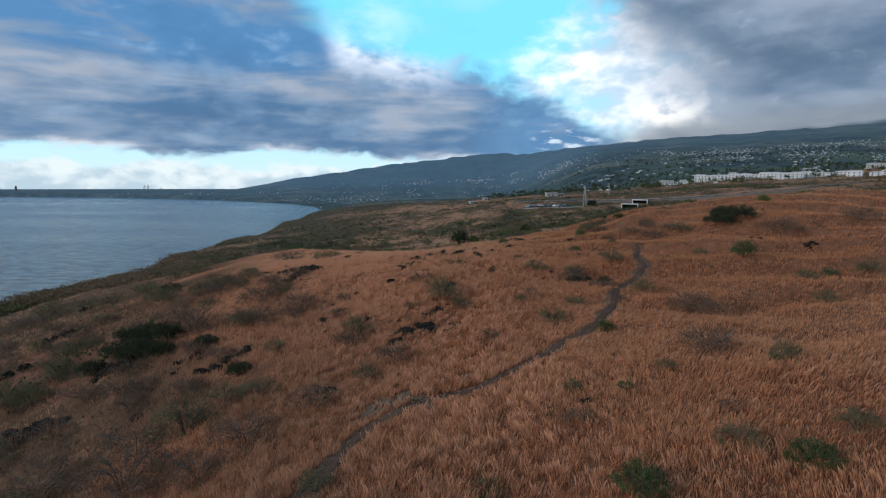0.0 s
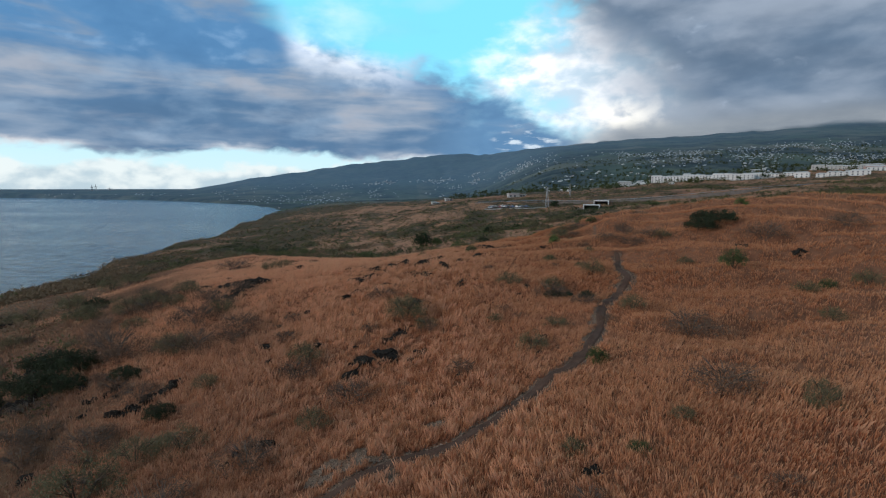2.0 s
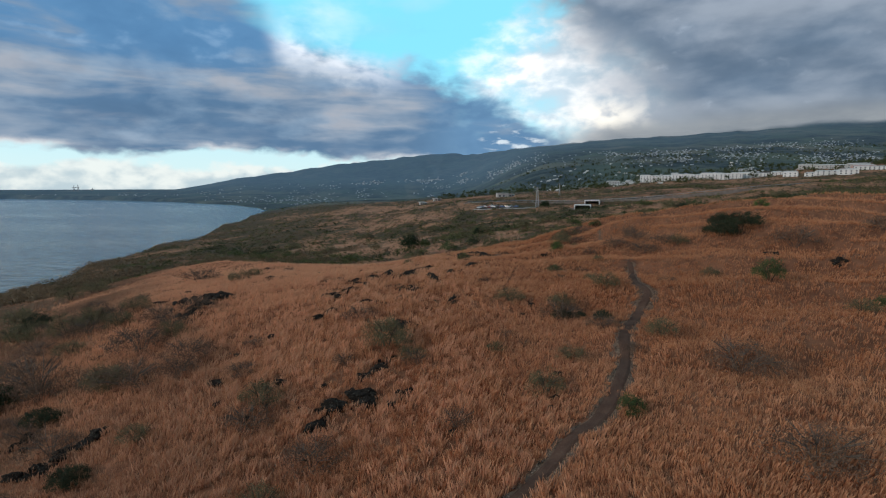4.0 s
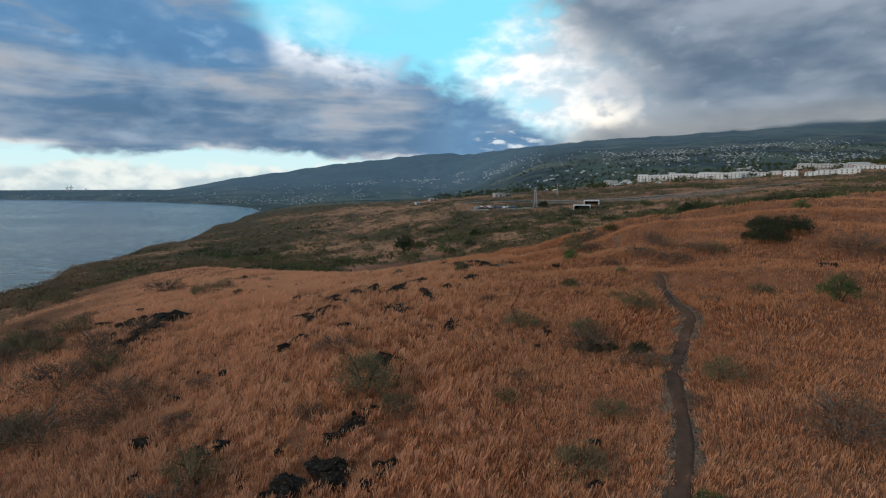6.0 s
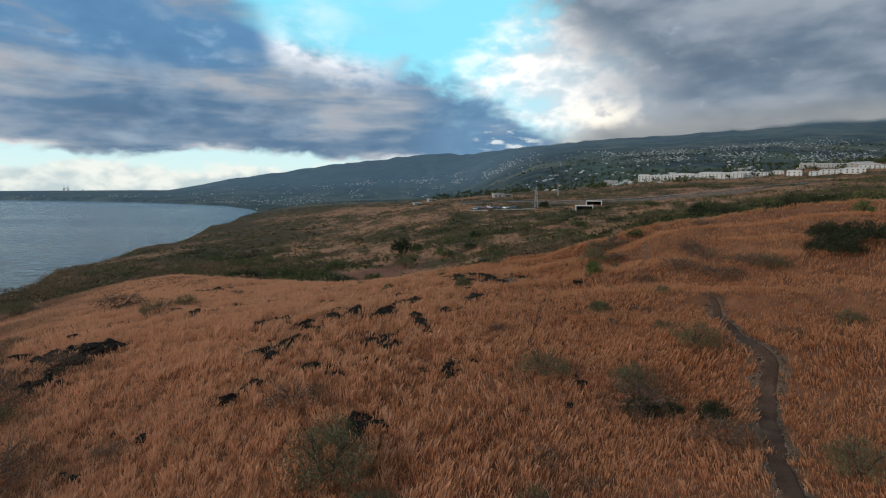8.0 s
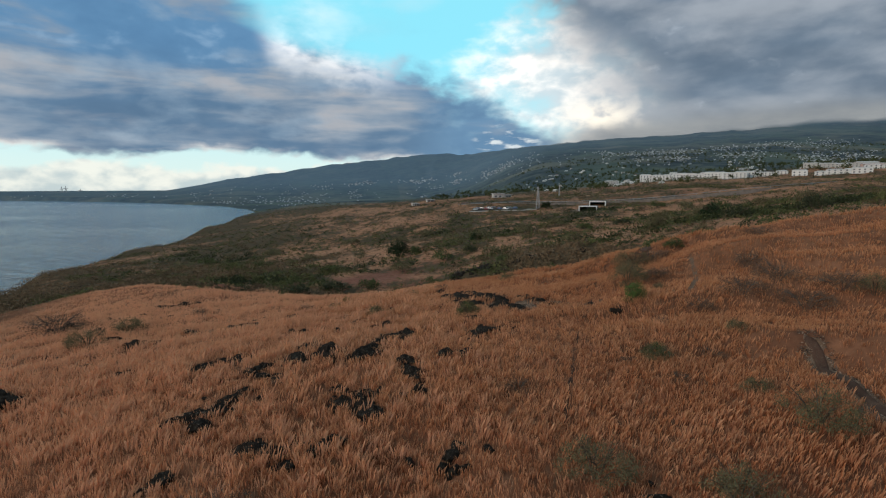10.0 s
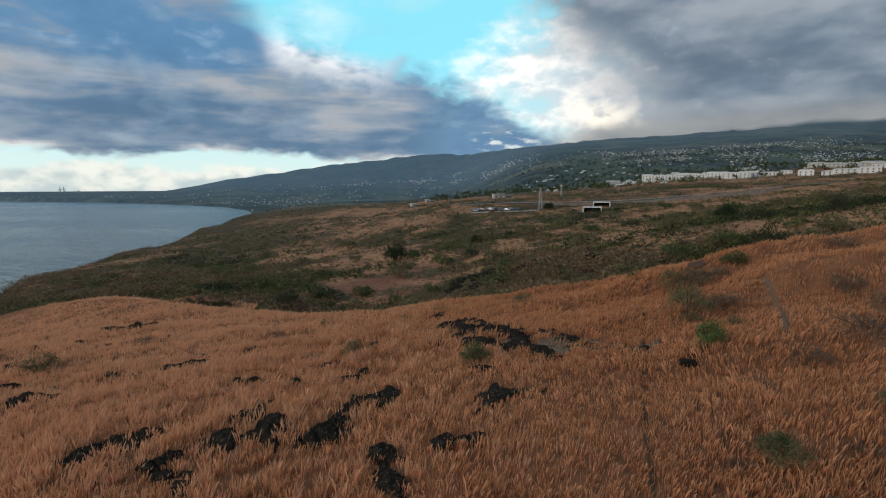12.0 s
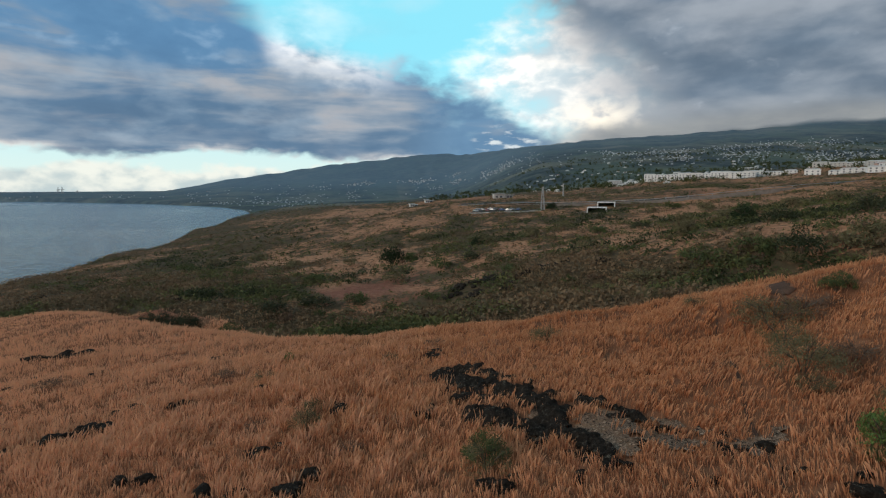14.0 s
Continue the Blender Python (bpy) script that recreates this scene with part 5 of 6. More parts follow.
def stony_ground(cx, cy, turn, long, broad, label):
    """Bare pale gravel with small stones, as a ragged patch."""
    cells = []
    c, q = math.cos(turn), math.sin(turn)
    for a in np.arange(cx - long * 1.4, cx + long * 1.4, 0.14):
        for b in np.arange(cy - long * 1.4, cy + long * 1.4, 0.14):
            u, v = (a - cx) * c + (b - cy) * q, (b - cy) * c - (a - cx) * q
            if (u / long) ** 2 + (v / broad) ** 2 < 2.4 and (u / long) ** 2 + (v / broad) ** 2 + 2.6 * float(fbm(a / 0.9, b / 0.9, 3, 99)) < 0.75:
                cells.append((a, b))
    verts, faces, index = [], [], {}

    def corner(a, b):
        key = (round(a, 2), round(b, 2))
        if key not in index:
            index[key] = len(verts)
            verts.append((a, b, float(ground_z(a, b)) + 0.09 + 0.05 * float(vnoise(np.float64(a * 5), np.float64(b * 5), 3))))
        return index[key]

    for a, b in cells:
        faces.append((corner(a, b), corner(a + 0.14, b), corner(a + 0.14, b + 0.14), corner(a, b + 0.14)))
    tagged(mesh_object("stony_ground", verts, faces, GRAVEL, smooth=True), label, "gravel", kind="structure")
    for a, b in cells[::3]:
        STONY.append((a, b, 0.17))
    verts, faces = [], []
    for a, b in cells:
        for _ in range(2):
            if rock_rng.random() < 0.55:
                s = rock_rng.uniform(0.015, 0.055)
                x, y = a + rock_rng.uniform(0, 0.14), b + rock_rng.uniform(0, 0.14)
                z = float(ground_z(x, y)) + 0.10
                k = len(verts)
                for dx, dy, dz in ((-1, -0.7, 0), (1, -0.8, 0), (0.9, 0.8, 0), (-0.8, 0.9, 0), (0.1, 0.0, 0.8)):
                    verts.append((x + s * dx * rock_rng.uniform(0.6, 1.2), y + s * dy * rock_rng.uniform(0.6, 1.2), z + s * dz))
                faces += [(k, k + 1, k + 4), (k + 1, k + 2, k + 4), (k + 2, k + 3, k + 4), (k + 3, k, k + 4)]
    tagged(mesh_object("pebbles", verts, faces, PEBBLE), "loose grey stones on bare gravel", "stones", kind="stuff")


stony_ground(14.7, 88.0, -0.69, 4.0, 1.5, "bare pale gravel between lava slabs")
stony_ground(18.6, 85.9, -0.3, 1.8, 0.6, "strip of pale gravel in dry grass")
stony_ground(-3.3, 36.2, 0.30, 2.6, 0.9, "patch of bare grey gravel above the footpath")
stony_ground(0.9, 38.9, 0.15, 2.2, 0.55, "ragged patch of stony ground among dry grass")
stony_ground(-1.2, 33.4, 0.35, 1.5, 0.6, "pale gravel beside the footpath")


def path_stones():
    """Loose stones along both sides of the footpath."""
    verts, faces = [], []
    d = np.gradient(trail_pts, axis=0)
    for p, t in zip(trail_pts, d):
        t = t / max(1e-6, float(np.hypot(*t)))
        for _ in range(11):
            side = rock_rng.choice((-1, 1)) * (0.38 + abs(rock_rng.gauss(0, 0.26)))
            along = rock_rng.uniform(-0.3, 0.3)
            x, y = p[0] - t[1] * side + t[0] * along, p[1] + t[0] * side + t[1] * along
            s, z, k = rock_rng.uniform(0.018, 0.065), float(ground_z(x, y)) + 0.10, len(verts)
            for dx, dy, dz in ((-1, -0.7, 0), (1, -0.8, 0), (0.9, 0.8, 0), (-0.8, 0.9, 0), (0.1, 0.0, 0.8)):
                verts.append((x + s * dx * rock_rng.uniform(0.6, 1.2), y + s * dy * rock_rng.uniform(0.6, 1.2), z + s * dz))
            faces += [(k, k + 1, k + 4), (k + 1, k + 2, k + 4), (k + 2, k + 3, k + 4), (k + 3, k, k + 4)]
    tagged(mesh_object("path_stones", verts, faces, PEBBLE), "loose pale stones edging the footpath", "stones", kind="stuff")


path_stones()


def loose_rock(i):
    ob = new("rock", SMALL_ROCK_MESHES[i % len(SMALL_ROCK_MESHES)])
    return ob


# scattered dark rocks, added also in place of shadowed clefts between tufts
loose = Kinds(loose_rock, 6, "small dark lava rock in dry grass, some added for shadowed clefts", "rock", "loose rocks in the grass")
spots = 0
while spots < 120:
    x, y = rock_rng.uniform(-34, 13), rock_rng.uniform(44, 118)
    if float(vnoise(np.float64(x / 7), np.float64(y / 7), 45)) > 0.02 and all(math.hypot(x - px, y - py) > 1.2 for px, py in trail_pts[::6]):
        size = 0.28 + 0.75 * rock_rng.random() ** 2.5
        loose.at(spots, Matrix.Translation((x, y, float(ground_z(x, y)) + 0.12 * size + 0.08)) @ Matrix.Rotation(rock_rng.uniform(0, 6.28), 4, "Z") @ Matrix.Diagonal((size * 1.35, size, size * 0.9, 1)))
        STONY.append((x, y, size * 0.55))
        spots += 1
build_grass()


# ---- scrub of the ravine and the far plateau ----
def mat_scrub():
    t, m = material("far_scrub_leaf")
    h, isl = t.attr("hue"), t.island()
    c = t.ramp(h, [(0.0, (0.020, 0.028, 0.012)), (0.3, (0.050, 0.062, 0.022)), (0.55, (0.135, 0.138, 0.052)), (0.75, (0.092, 0.064, 0.039)), (1.0, (0.20, 0.130, 0.078))])
    c = t.mix(t.m("MULTIPLY", isl, 0.4), c, t.mix(0.5, c, (0.12, 0.12, 0.06)))
    surface(t, c, 0.8, spec=0.15, through_light=0.15)
    return m


SCRUB = mat_scrub()


def build_scrub():
    rng = np.random.default_rng(17)
    n = 300000
    y = 120 + 900 * rng.random(n) ** 1.6
    x = (rng.random(n) * 2 - 1) * (0.95 * y + 30)
    cov, thick, red = cover_of(x, y), thicket(x, y), red_soil(x, y)
    off = x - np.interp(y, COAST_Y, COAST_X)
    clump = fbm(x / 7, y / 7, 3, 91)
    dense = step(cov + 0.9 * clump, 0.30, 0.95)
    chance = np.maximum(0.20 + 0.75 * dense, thick * 0.55) * (1 - 0.93 * red) * np.clip(270 / y, 0.28, 1)
    keep = (rng.random(n) < chance) & (off > 14) & (hill_mask(x, y) < 0.25)
    x, y, dense, thick = (v[keep][:42000] for v in (x, y, dense, thick))
    # the gully that runs down to the sea beside the near hill
    gx, gy = rng.uniform(-95, -8, 16000), rng.uniform(14, 112, 16000)
    ok = (gx < -0.42 * gy - 8) & (gx > -0.95 * gy - 6) & (fbm(gx / 9, gy / 9, 3, 97) + 0.5 * step(-gx - 0.28 * gy, 0, 22) > 0.10)
    gx, gy = gx[ok][:900], gy[ok][:900]
    m = len(gx)
    x, y = np.concatenate([x, gx]), np.concatenate([y, gy])
    gully = np.concatenate([np.zeros(len(dense)), np.ones(m)])
    dense, thick = np.concatenate([dense, np.full(m, 0.3)]), np.concatenate([thick, np.full(m, 0.5)])
    n = len(x)
    z = ground_z(x, y)
    green = blots(x, y, GREEN_PATCHES)
    size = (0.85 + (1.5 + 1.5 * dense) * rng.random(n) ** 2.0) * (1 + 0.35 * thick) * (1 - 0.15 * gully)
    hue = 0.60 - 0.10 * dense - 0.30 * green + 0.7 * fbm(x / 40, y / 40, 3, 95) + 0.8 * fbm(x / 9, y / 9, 2, 93) + (0.45 - 0.2 * thick) * (rng.random(n) - 0.5) + (0.30 + 0.9 * fbm(x / 21, y / 21, 2, 98)) * thick + 0.30 * gully + 0.25 * (1 - step(x - np.interp(y, COAST_Y, COAST_X), 20, 90))
    hue = np.clip(hue, 0, 1)
    each = 13
    X, Y, Z, S = (np.repeat(v, each) for v in (x, y, z, size))
    k = len(X)
    th, u = rng.random(k) * 2 * np.pi, rng.random(k)
    r = np.sqrt(u) * 0.55
    top = np.sqrt(np.clip(1 - (r / 0.62) ** 2, 0.05, 1)) * 0.62
    lump = 0.8 + 0.4 * rng.random(k)
    px, py = X + S * r * np.cos(th) * lump, Y + S * r * np.sin(th) * lump
    pz = Z + S * top * (0.30 + 0.70 * rng.random(k)) * lump
    v = np.empty((k, 3, 3), np.float32)
    leaf = np.clip(0.225 * S, 0.14, 0.50) * (1 - 0.5 * np.repeat(gully, each))
    for i in range(3):
        d = rng.normal(size=(k, 3))
        d /= np.linalg.norm(d, axis=1)[:, None]
        v[:, i] = np.stack([px, py, pz], -1) + d * leaf[:, None]
    ob = big_mesh("scrub", v.reshape(-1, 3), np.arange(k * 3).reshape(-1, 3), SCRUB)
    add_values(ob.data, "hue", np.repeat(hue, each * 3))
    tagged(ob, "dense olive and brown scrub bushes in the ravine and on the plateau", "scrub", kind="stuff")


build_scrub()


# ---- the road, the car park and the town beyond the ravine ----
def mat_plain(name, a, b, scale=1.5, rough=0.8, spec=0.3, vary=0.0, metal=0.0):
    t, m = material(name)
    n, f = t.noise(t.local(), scale, 5, 0.65), t.noise(t.local(), scale * 9, 3, 0.6)
    c = t.mix(t.smooth(n, 0.3, 0.75), a, b)
    if vary:
        c = t.mix(t.m("MULTIPLY", t.rand(), vary), c, (0.42, 0.38, 0.34))
    surface(t, c, rough, t.bump(f, 0.2, 0.03), spec=spec, metal=metal)
    return m


WHITE_WALL = mat_plain("white_render", (0.80, 0.79, 0.77), (0.70, 0.69, 0.67), 0.2, vary=0.35)
# white render of far houses, greyed in colour for the distance haze
HAZY_WALL = mat_plain("hazy_house_render", (0.58, 0.60, 0.62), (0.22, 0.24, 0.26), 0.02)
PINK_WALL = mat_plain("faded_pink_render", (0.52, 0.36, 0.30), (0.42, 0.28, 0.24), 0.2)
OFF_WHITE = mat_plain("dull_white_render", (0.50, 0.49, 0.46), (0.40, 0.39, 0.37), 0.2)
GREY_WALL = mat_plain("grey_render", (0.50, 0.49, 0.47), (0.38, 0.37, 0.36), 0.2)
ROOF_PALE = mat_plain("pale_metal_roof", (0.62, 0.62, 0.61), (0.46, 0.46, 0.46), 0.3, 0.5, vary=0.5)
ROOF_RED = mat_plain("red_tile_roof", (0.30, 0.12, 0.08), (0.20, 0.085, 0.06), 0.6)
WINDOW_DARK = mat_plain("window_glass", (0.10, 0.115, 0.13), (0.15, 0.165, 0.18), 0.5, 0.15, 0.5)
CONCRETE = mat_plain("white_painted_concrete", (0.78, 0.78, 0.76), (0.62, 0.61, 0.59), 0.6)
CONCRETE_PALE = mat_plain("pale_concrete", (0.42, 0.41, 0.39), (0.32, 0.31, 0.29), 0.5)
CONCRETE_DULL = mat_plain("weathered_concrete", (0.22, 0.19, 0.17), (0.14, 0.115, 0.10), 0.5)
ASPHALT = mat_plain("asphalt", (0.05, 0.05, 0.052), (0.075, 0.073, 0.07), 0.8, 0.9, 0.2)
STEEL = mat_plain("galvanised_steel", (0.33, 0.34, 0.35), (0.24, 0.25, 0.26), 2.0, 0.5, 0.5, metal=0.6)
TYRE = mat_plain("tyre_rubber", (0.02, 0.02, 0.02), (0.035, 0.035, 0.035), 4.0)
CAR_PAINTS = [mat_plain("car_paint_" + n, c, tuple(v * 0.9 for v in c), 1.0, 0.3, 0.5) for n, c in
              (("white", (0.75, 0.75, 0.74)), ("silver", (0.45, 0.46, 0.47)), ("black", (0.03, 0.03, 0.035)), ("blue", (0.06, 0.11, 0.24)), ("red", (0.35, 0.05, 0.04)))]


def box(x0, x1, y0, y1, z0, z1):
    v = [(x, y, z) for z in (z0, z1) for y in (y0, y1) for x in (x0, x1)]
    return v, [(0, 2, 3, 1), (4, 5, 7, 6), (0, 1, 5, 4), (2, 6, 7, 3), (0, 4, 6, 2), (1, 3, 7, 5)]


def joined(*shapes):
    verts, faces = [], []
    for v, f in shapes:
        k = len(verts)
        verts += v
        faces += [tuple(i + k for i in q) for q in f]
    return verts, faces


def gable(w, d, z0, z1, over=0.5):
    """A pitched roof slab with eaves."""
    a, b = w / 2 + over, d / 2 + over
    v = [(-a, -b, z0), (a, -b, z0), (a, b, z0), (-a, b, z0), (-a * 0.72, 0, z1), (a * 0.72, 0, z1)]
    return v, [(0, 3, 2, 1), (0, 1, 5, 4), (2, 3, 4, 5), (1, 2, 5), (3, 0, 4)]


def facing(x, y, turn=0.0, sink=0.3):
    """Stands at x, y with its front to the south-west headland."""
    return Matrix.Translation((x, y, float(ground_z(x, y)) - sink)) @ Matrix.Rotation(math.atan2(-x, y) + turn, 4, "Z")


WINDOW_MESHES = {}


def window_mesh(w, h):
    key = (round(w, 1), round(h, 1))
    if key not in WINDOW_MESHES:
        me = bpy.data.meshes.new("window")
        v, f = box(-w / 2, w / 2, -0.12, 0.05, 0, h)
        me.from_pydata(v, [], f)
        me.materials.append(WINDOW_DARK)
        WINDOW_MESHES[key] = me
    return WINDOW_MESHES[key]


def add_window(ob, w, h, x, y, z):
    """A dark pane with its pale frame."""
    win = new("window", window_mesh(w, h))
    win.parent = ob
    win.location = (x, y, z)
    key = ("frame", round(w, 1), round(h, 1))
    if key not in WINDOW_MESHES:
        me = bpy.data.meshes.new("window_frame")
        a, t = w / 2, 0.09
        v, f = joined(box(-a - t, -a, -0.16, 0.02, -t, h + t), box(a, a + t, -0.16, 0.02, -t, h + t), box(-a, a, -0.16, 0.02, h, h + t), box(-a, a, -0.18, 0.02, -t, 0))
        me.from_pydata(v, [], f)
        me.materials.append(CONCRETE_PALE)
        WINDOW_MESHES[key] = me
    rim = new("window_frame", WINDOW_MESHES[key])
    rim.parent = win
    return win


def apartment_block(x, y, w, h, rng, wall=None, label="long white rendered apartment building with rows of windows"):
    ob = new("apartment_building")
    ob.matrix_basis = facing(x, y, rng.uniform(-0.12, 0.12), 1.2)
    d, h = 12.0, h * 0.72 + 1.2
    floors, bays = max(2, int(round(h / 3.1))), max(3, int(w / 4.2))
    wall = wall or WHITE_WALL
    # the front steps in and out along its length
    units = max(1, int(w / 13))
    shapes, tops = [], []
    for i in range(units):
        a = -w / 2 + w * i / units
        top = h * rng.uniform(0.86, 1.06)
        front = -d / 2 + rng.uniform(-1.2, 0.6)
        shapes.append(box(a, a + w / units - 0.01, front, d / 2, 0, top))
        tops.append((a, a + w / units, front, top))
    mesh_object("wall", *joined(*shapes), wall, ob)
    for a, b, front, top in tops:
        v, f = gable(b - a, d / 2 - front, 0, 1.1, 0.3)
        roof = mesh_object("roof", [(p[0] + (a + b) / 2, p[1] + (front + d / 2) / 2, p[2] + top) for p in v], f, ROOF_PALE, ob)
    for i in range(bays):
        px = -w / 2 + w * (i + 0.5) / bays
        front = next(fr for a, b, fr, tp in tops if a <= px <= b)
        for k in range(floors):
            add_window(ob, 1.3, 1.2, px, front, 0.9 + k * (h * 0.84 / floors))
    return tagged(ob, label, "building", "apartment buildings of the town")


BLOCKS = (
    (412, 838, 49.6, 17.0),
    (443, 801, 46.9, 14.5),
    (452, 756, 26.5, 13.5),
    (462, 728, 27.7, 13.5),
    (491, 726, 36.9, 12.0),
    (675, 1018, 18.6, 7.4),
    (527, 725, 13.5, 8.1),
    (441, 587, 13.9, 8.8),
    (607, 770, 24.7, 9.9),
    (604, 737, 26.9, 8.6),
    (613, 718, 29.5, 8.6),
    (608, 683, 29.5, 8.3),
    (453, 566, 19.5, 5.8),
    (464, 557, 29.0, 7.2),
    (462, 534, 16.9, 7.7),
    (551, 613, 23.2, 7.5),
    (379, 927, 22.1, 9.1),
    (528, 742, 18.3, 6.4),
    (553, 605, 29.6, 5.8),
)
town_rng = random.Random(12)
for i, (x, y, w, h) in enumerate(BLOCKS):
    h *= 0.8
    w *= 0.84 if x > 560 else 1.0
    if i == 15:
        apartment_block(x, y, w, h, town_rng, PINK_WALL, "faded pink apartment building at the town's edge")
    elif i == 16:
        apartment_block(x, y, w, h, town_rng, GREY_WALL, "grey flat apartment block standing alone by dry fields")
    elif x > 560:
        apartment_block(x, y, w, h, town_rng, OFF_WHITE, "long dull white apartment building with rows of windows")
    else:
        apartment_block(x, y, w, h, town_rng)


def make_house(seed):
    rng = random.Random(seed)
    ob = new("house")
    w, d, h = rng.uniform(9, 14), rng.uniform(7, 9), rng.uniform(3.2, 6.0)
    mesh_object("wall", *joined(box(-w / 2, w / 2, -d / 2, d / 2, 0, h), box(-w / 2 - 3, -w / 2 + 0.01, -d / 2 + 1, d / 2 - 1, 0, h * 0.55)), WHITE_WALL, ob)
    mesh_object("roof", *gable(w, d, h, h + 1.8), ROOF_RED if seed % 5 == 4 else ROOF_PALE, ob)
    for i in range(3):
        win = new("window", window_mesh(1.4, 1.3))
        win.parent = ob
        win.location = (-w / 2 + w * (i + 0.5) / 3, -d / 2, h * 0.45)
    return ob


def scatter_houses():
    rng = random.Random(77)
    things = Kinds(lambda s: make_house(s), 7, "small white rendered house with a pitched roof on the slope", "house", "houses of the hillside town")
    far_verts, far_faces = [], []
    # middle tangent, depth, their spreads, how many, size, and whether near enough to stand singly
    quarters = ((0.46, 900, 0.10, 60, 34, 1.0, True), (0.72, 900, 0.16, 110, 60, 1.0, True), (0.66, 1130, 0.22, 90, 40, 1.0, True),
                (0.36, 1330, 0.05, 70, 60, 0.9, True), (0.85, 1350, 0.10, 70, 150, 1.1, False), (0.6, 1450, 0.09, 60, 120, 1.1, False), (0.5, 1750, 0.10, 90, 130, 1.1, False), (0.78, 1800, 0.12, 90, 110, 1.1, False),
                )
    quarters += ((0.215, 2500, 0.04, 110, 80, 1.5, False), (0.13, 2750, 0.03, 60, 60, 1.5, False), (0.02, 3080, 0.06, 50, 90, 1.9, False), (-0.03, 2600, 0.08, 130, 40, 1.6, False),
                (-0.13, 1620, 0.05, 130, 50, 1.1, False), (-0.2, 2250, 0.08, 180, 60, 1.5, False), (-0.4, 3000, 0.2, 200, 60, 1.8, False), (0.33, 1900, 0.05, 120, 40, 1.3, False))
    i = 0
    for tau, depth, st, sd, n, size, single in quarters:
        for _ in range(int(n * (1.15 if single else 2.3))):
            y = depth + rng.gauss(0, sd)
            x = (tau + rng.gauss(0, st)) * y
            z = float(ground_z(x, y))
            if float(fbm(x / (0.075 * y), y / (0.11 * y + 40), 2, 13)) < -0.02 and rng.random() < 0.85:
                continue
            if z < 2 or (single and (any(abs(x - b[0]) < b[2] * 0.6 + 8 and abs(y - b[1]) < 18 for b in BLOCKS) or y < 700)):
                continue
            if single:
                m = facing(x, y, rng.uniform(-0.5, 0.5), 0.4) @ Matrix.Scale(size * rng.uniform(0.34, 0.58), 4)
                things.at(i, m)
                i += 1
            else:
                a, s = math.atan2(-x, y) + rng.uniform(-0.5, 0.5), size * rng.uniform(0.7, 1.3)
                s *= 0.27
                w, d, h = 11 * s, 8 * s, 4.5 * s
                v, f = joined(box(-w / 2, w / 2, -d / 2, d / 2, -1, h), gable(w, d, h, h + 1.6 * s))
                k = len(far_verts)
                c, q = math.cos(a), math.sin(a)
                far_verts.extend((x + p[0] * c - p[1] * q, y + p[0] * q + p[1] * c, z + p[2]) for p in v)
                far_faces.extend(tuple(j + k for j in p) for p in f)
    tagged(mesh_object("far_houses", far_verts, far_faces, HAZY_WALL), "hundreds of tiny white houses on the mountain slopes", "houses", kind="stuff")


scatter_houses()


def build_far_trees():
    rng = np.random.default_rng(23)
    n = 5200
    y = 640 + 1100 * rng.random(n) ** 1.3
    tau = 0.08 + 0.95 * rng.random(n)
    x = tau * y
    keep = (fbm(x / 60, y / 60, 3, 71) > -0.12) & (y > 790 - 120 * tau)
    x, y = x[keep], y[keep]
    z = ground_z(x, y)
    n = len(x)
    size = 3.0 + 5.0 * rng.random(n) ** 2
    each = 22
    X, Y, Z, S = (np.repeat(v, each) for v in (x, y, z, size))
    k = len(X)
    d = rng.normal(size=(k, 3))
    d /= np.linalg.norm(d, axis=1)[:, None]
    c = np.stack([X, Y, Z + S * 0.55], -1) + d * (S * 0.5 * rng.random(k) ** 0.5)[:, None] * [1, 1, 0.85]
    v = np.empty((k, 3, 3), np.float32)
    for i in range(3):
        e = rng.normal(size=(k, 3))
        e /= np.linalg.norm(e, axis=1)[:, None]
        v[:, i] = c + e * (S * 0.24)[:, None]
    ob = big_mesh("far_woods", v.reshape(-1, 3), np.arange(k * 3).reshape(-1, 3), SCRUB)
    add_values(ob.data, "hue", np.repeat(np.clip(0.12 + 0.3 * rng.random(n), 0, 1), each * 3))
    tagged(ob, "dark green garden trees and thickets between the houses", "trees", kind="stuff")


build_far_trees()


def tunnel_portal(x, y, w, h, label):
    ob = new("tunnel_portal")
    ob.matrix_basis = facing(x, y, -0.10, 0.6)
    t = 0.55
    mesh_object("beam", *box(-w / 2, w / 2, -1.0, 2.0, h - t, h), CONCRETE, ob)
    mesh_object("post", *box(-w / 2, -w / 2 + t, -0.98, 1.98, 0, h - t), CONCRETE, ob)
    mesh_object("post", *box(w / 2 - t, w / 2, -0.98, 1.98, 0, h - t), CONCRETE, ob)
    mesh_object("tunnel_wall", *joined(box(-w / 2 + 0.1, -w / 2 + 0.4, 2.0, 14, 0, h - 0.1), box(w / 2 - 0.4, w / 2 - 0.1, 2.0, 14, 0, h - 0.1),
                                       box(-w / 2 + 0.4, w / 2 - 0.4, 13.7, 14, 0, h - 0.1), box(-w / 2 + 0.4, w / 2 - 0.4, 2.0, 13.7, h - 0.4, h - 0.1)), CONCRETE_DULL, ob, "dark concrete tunnel walls")
    v, f = box(-w / 2 - 5.5, -w / 2 - 0.02, -0.4, 0.3, -0.5, h * 0.42)
    v[4] = (v[4][0], v[4][1], 0.2)
    v[6] = (v[6][0], v[6][1], 0.2)
    mesh_object("wing_wall", v, f, CONCRETE_DULL, ob, "sloping grey wing wall")
    return tagged(ob, label, "tunnel portal", "road tunnel portals")


tunnel_portal(127.7, 372.8, 11.0, 3.4, "white concrete frame of a road tunnel among scrub")
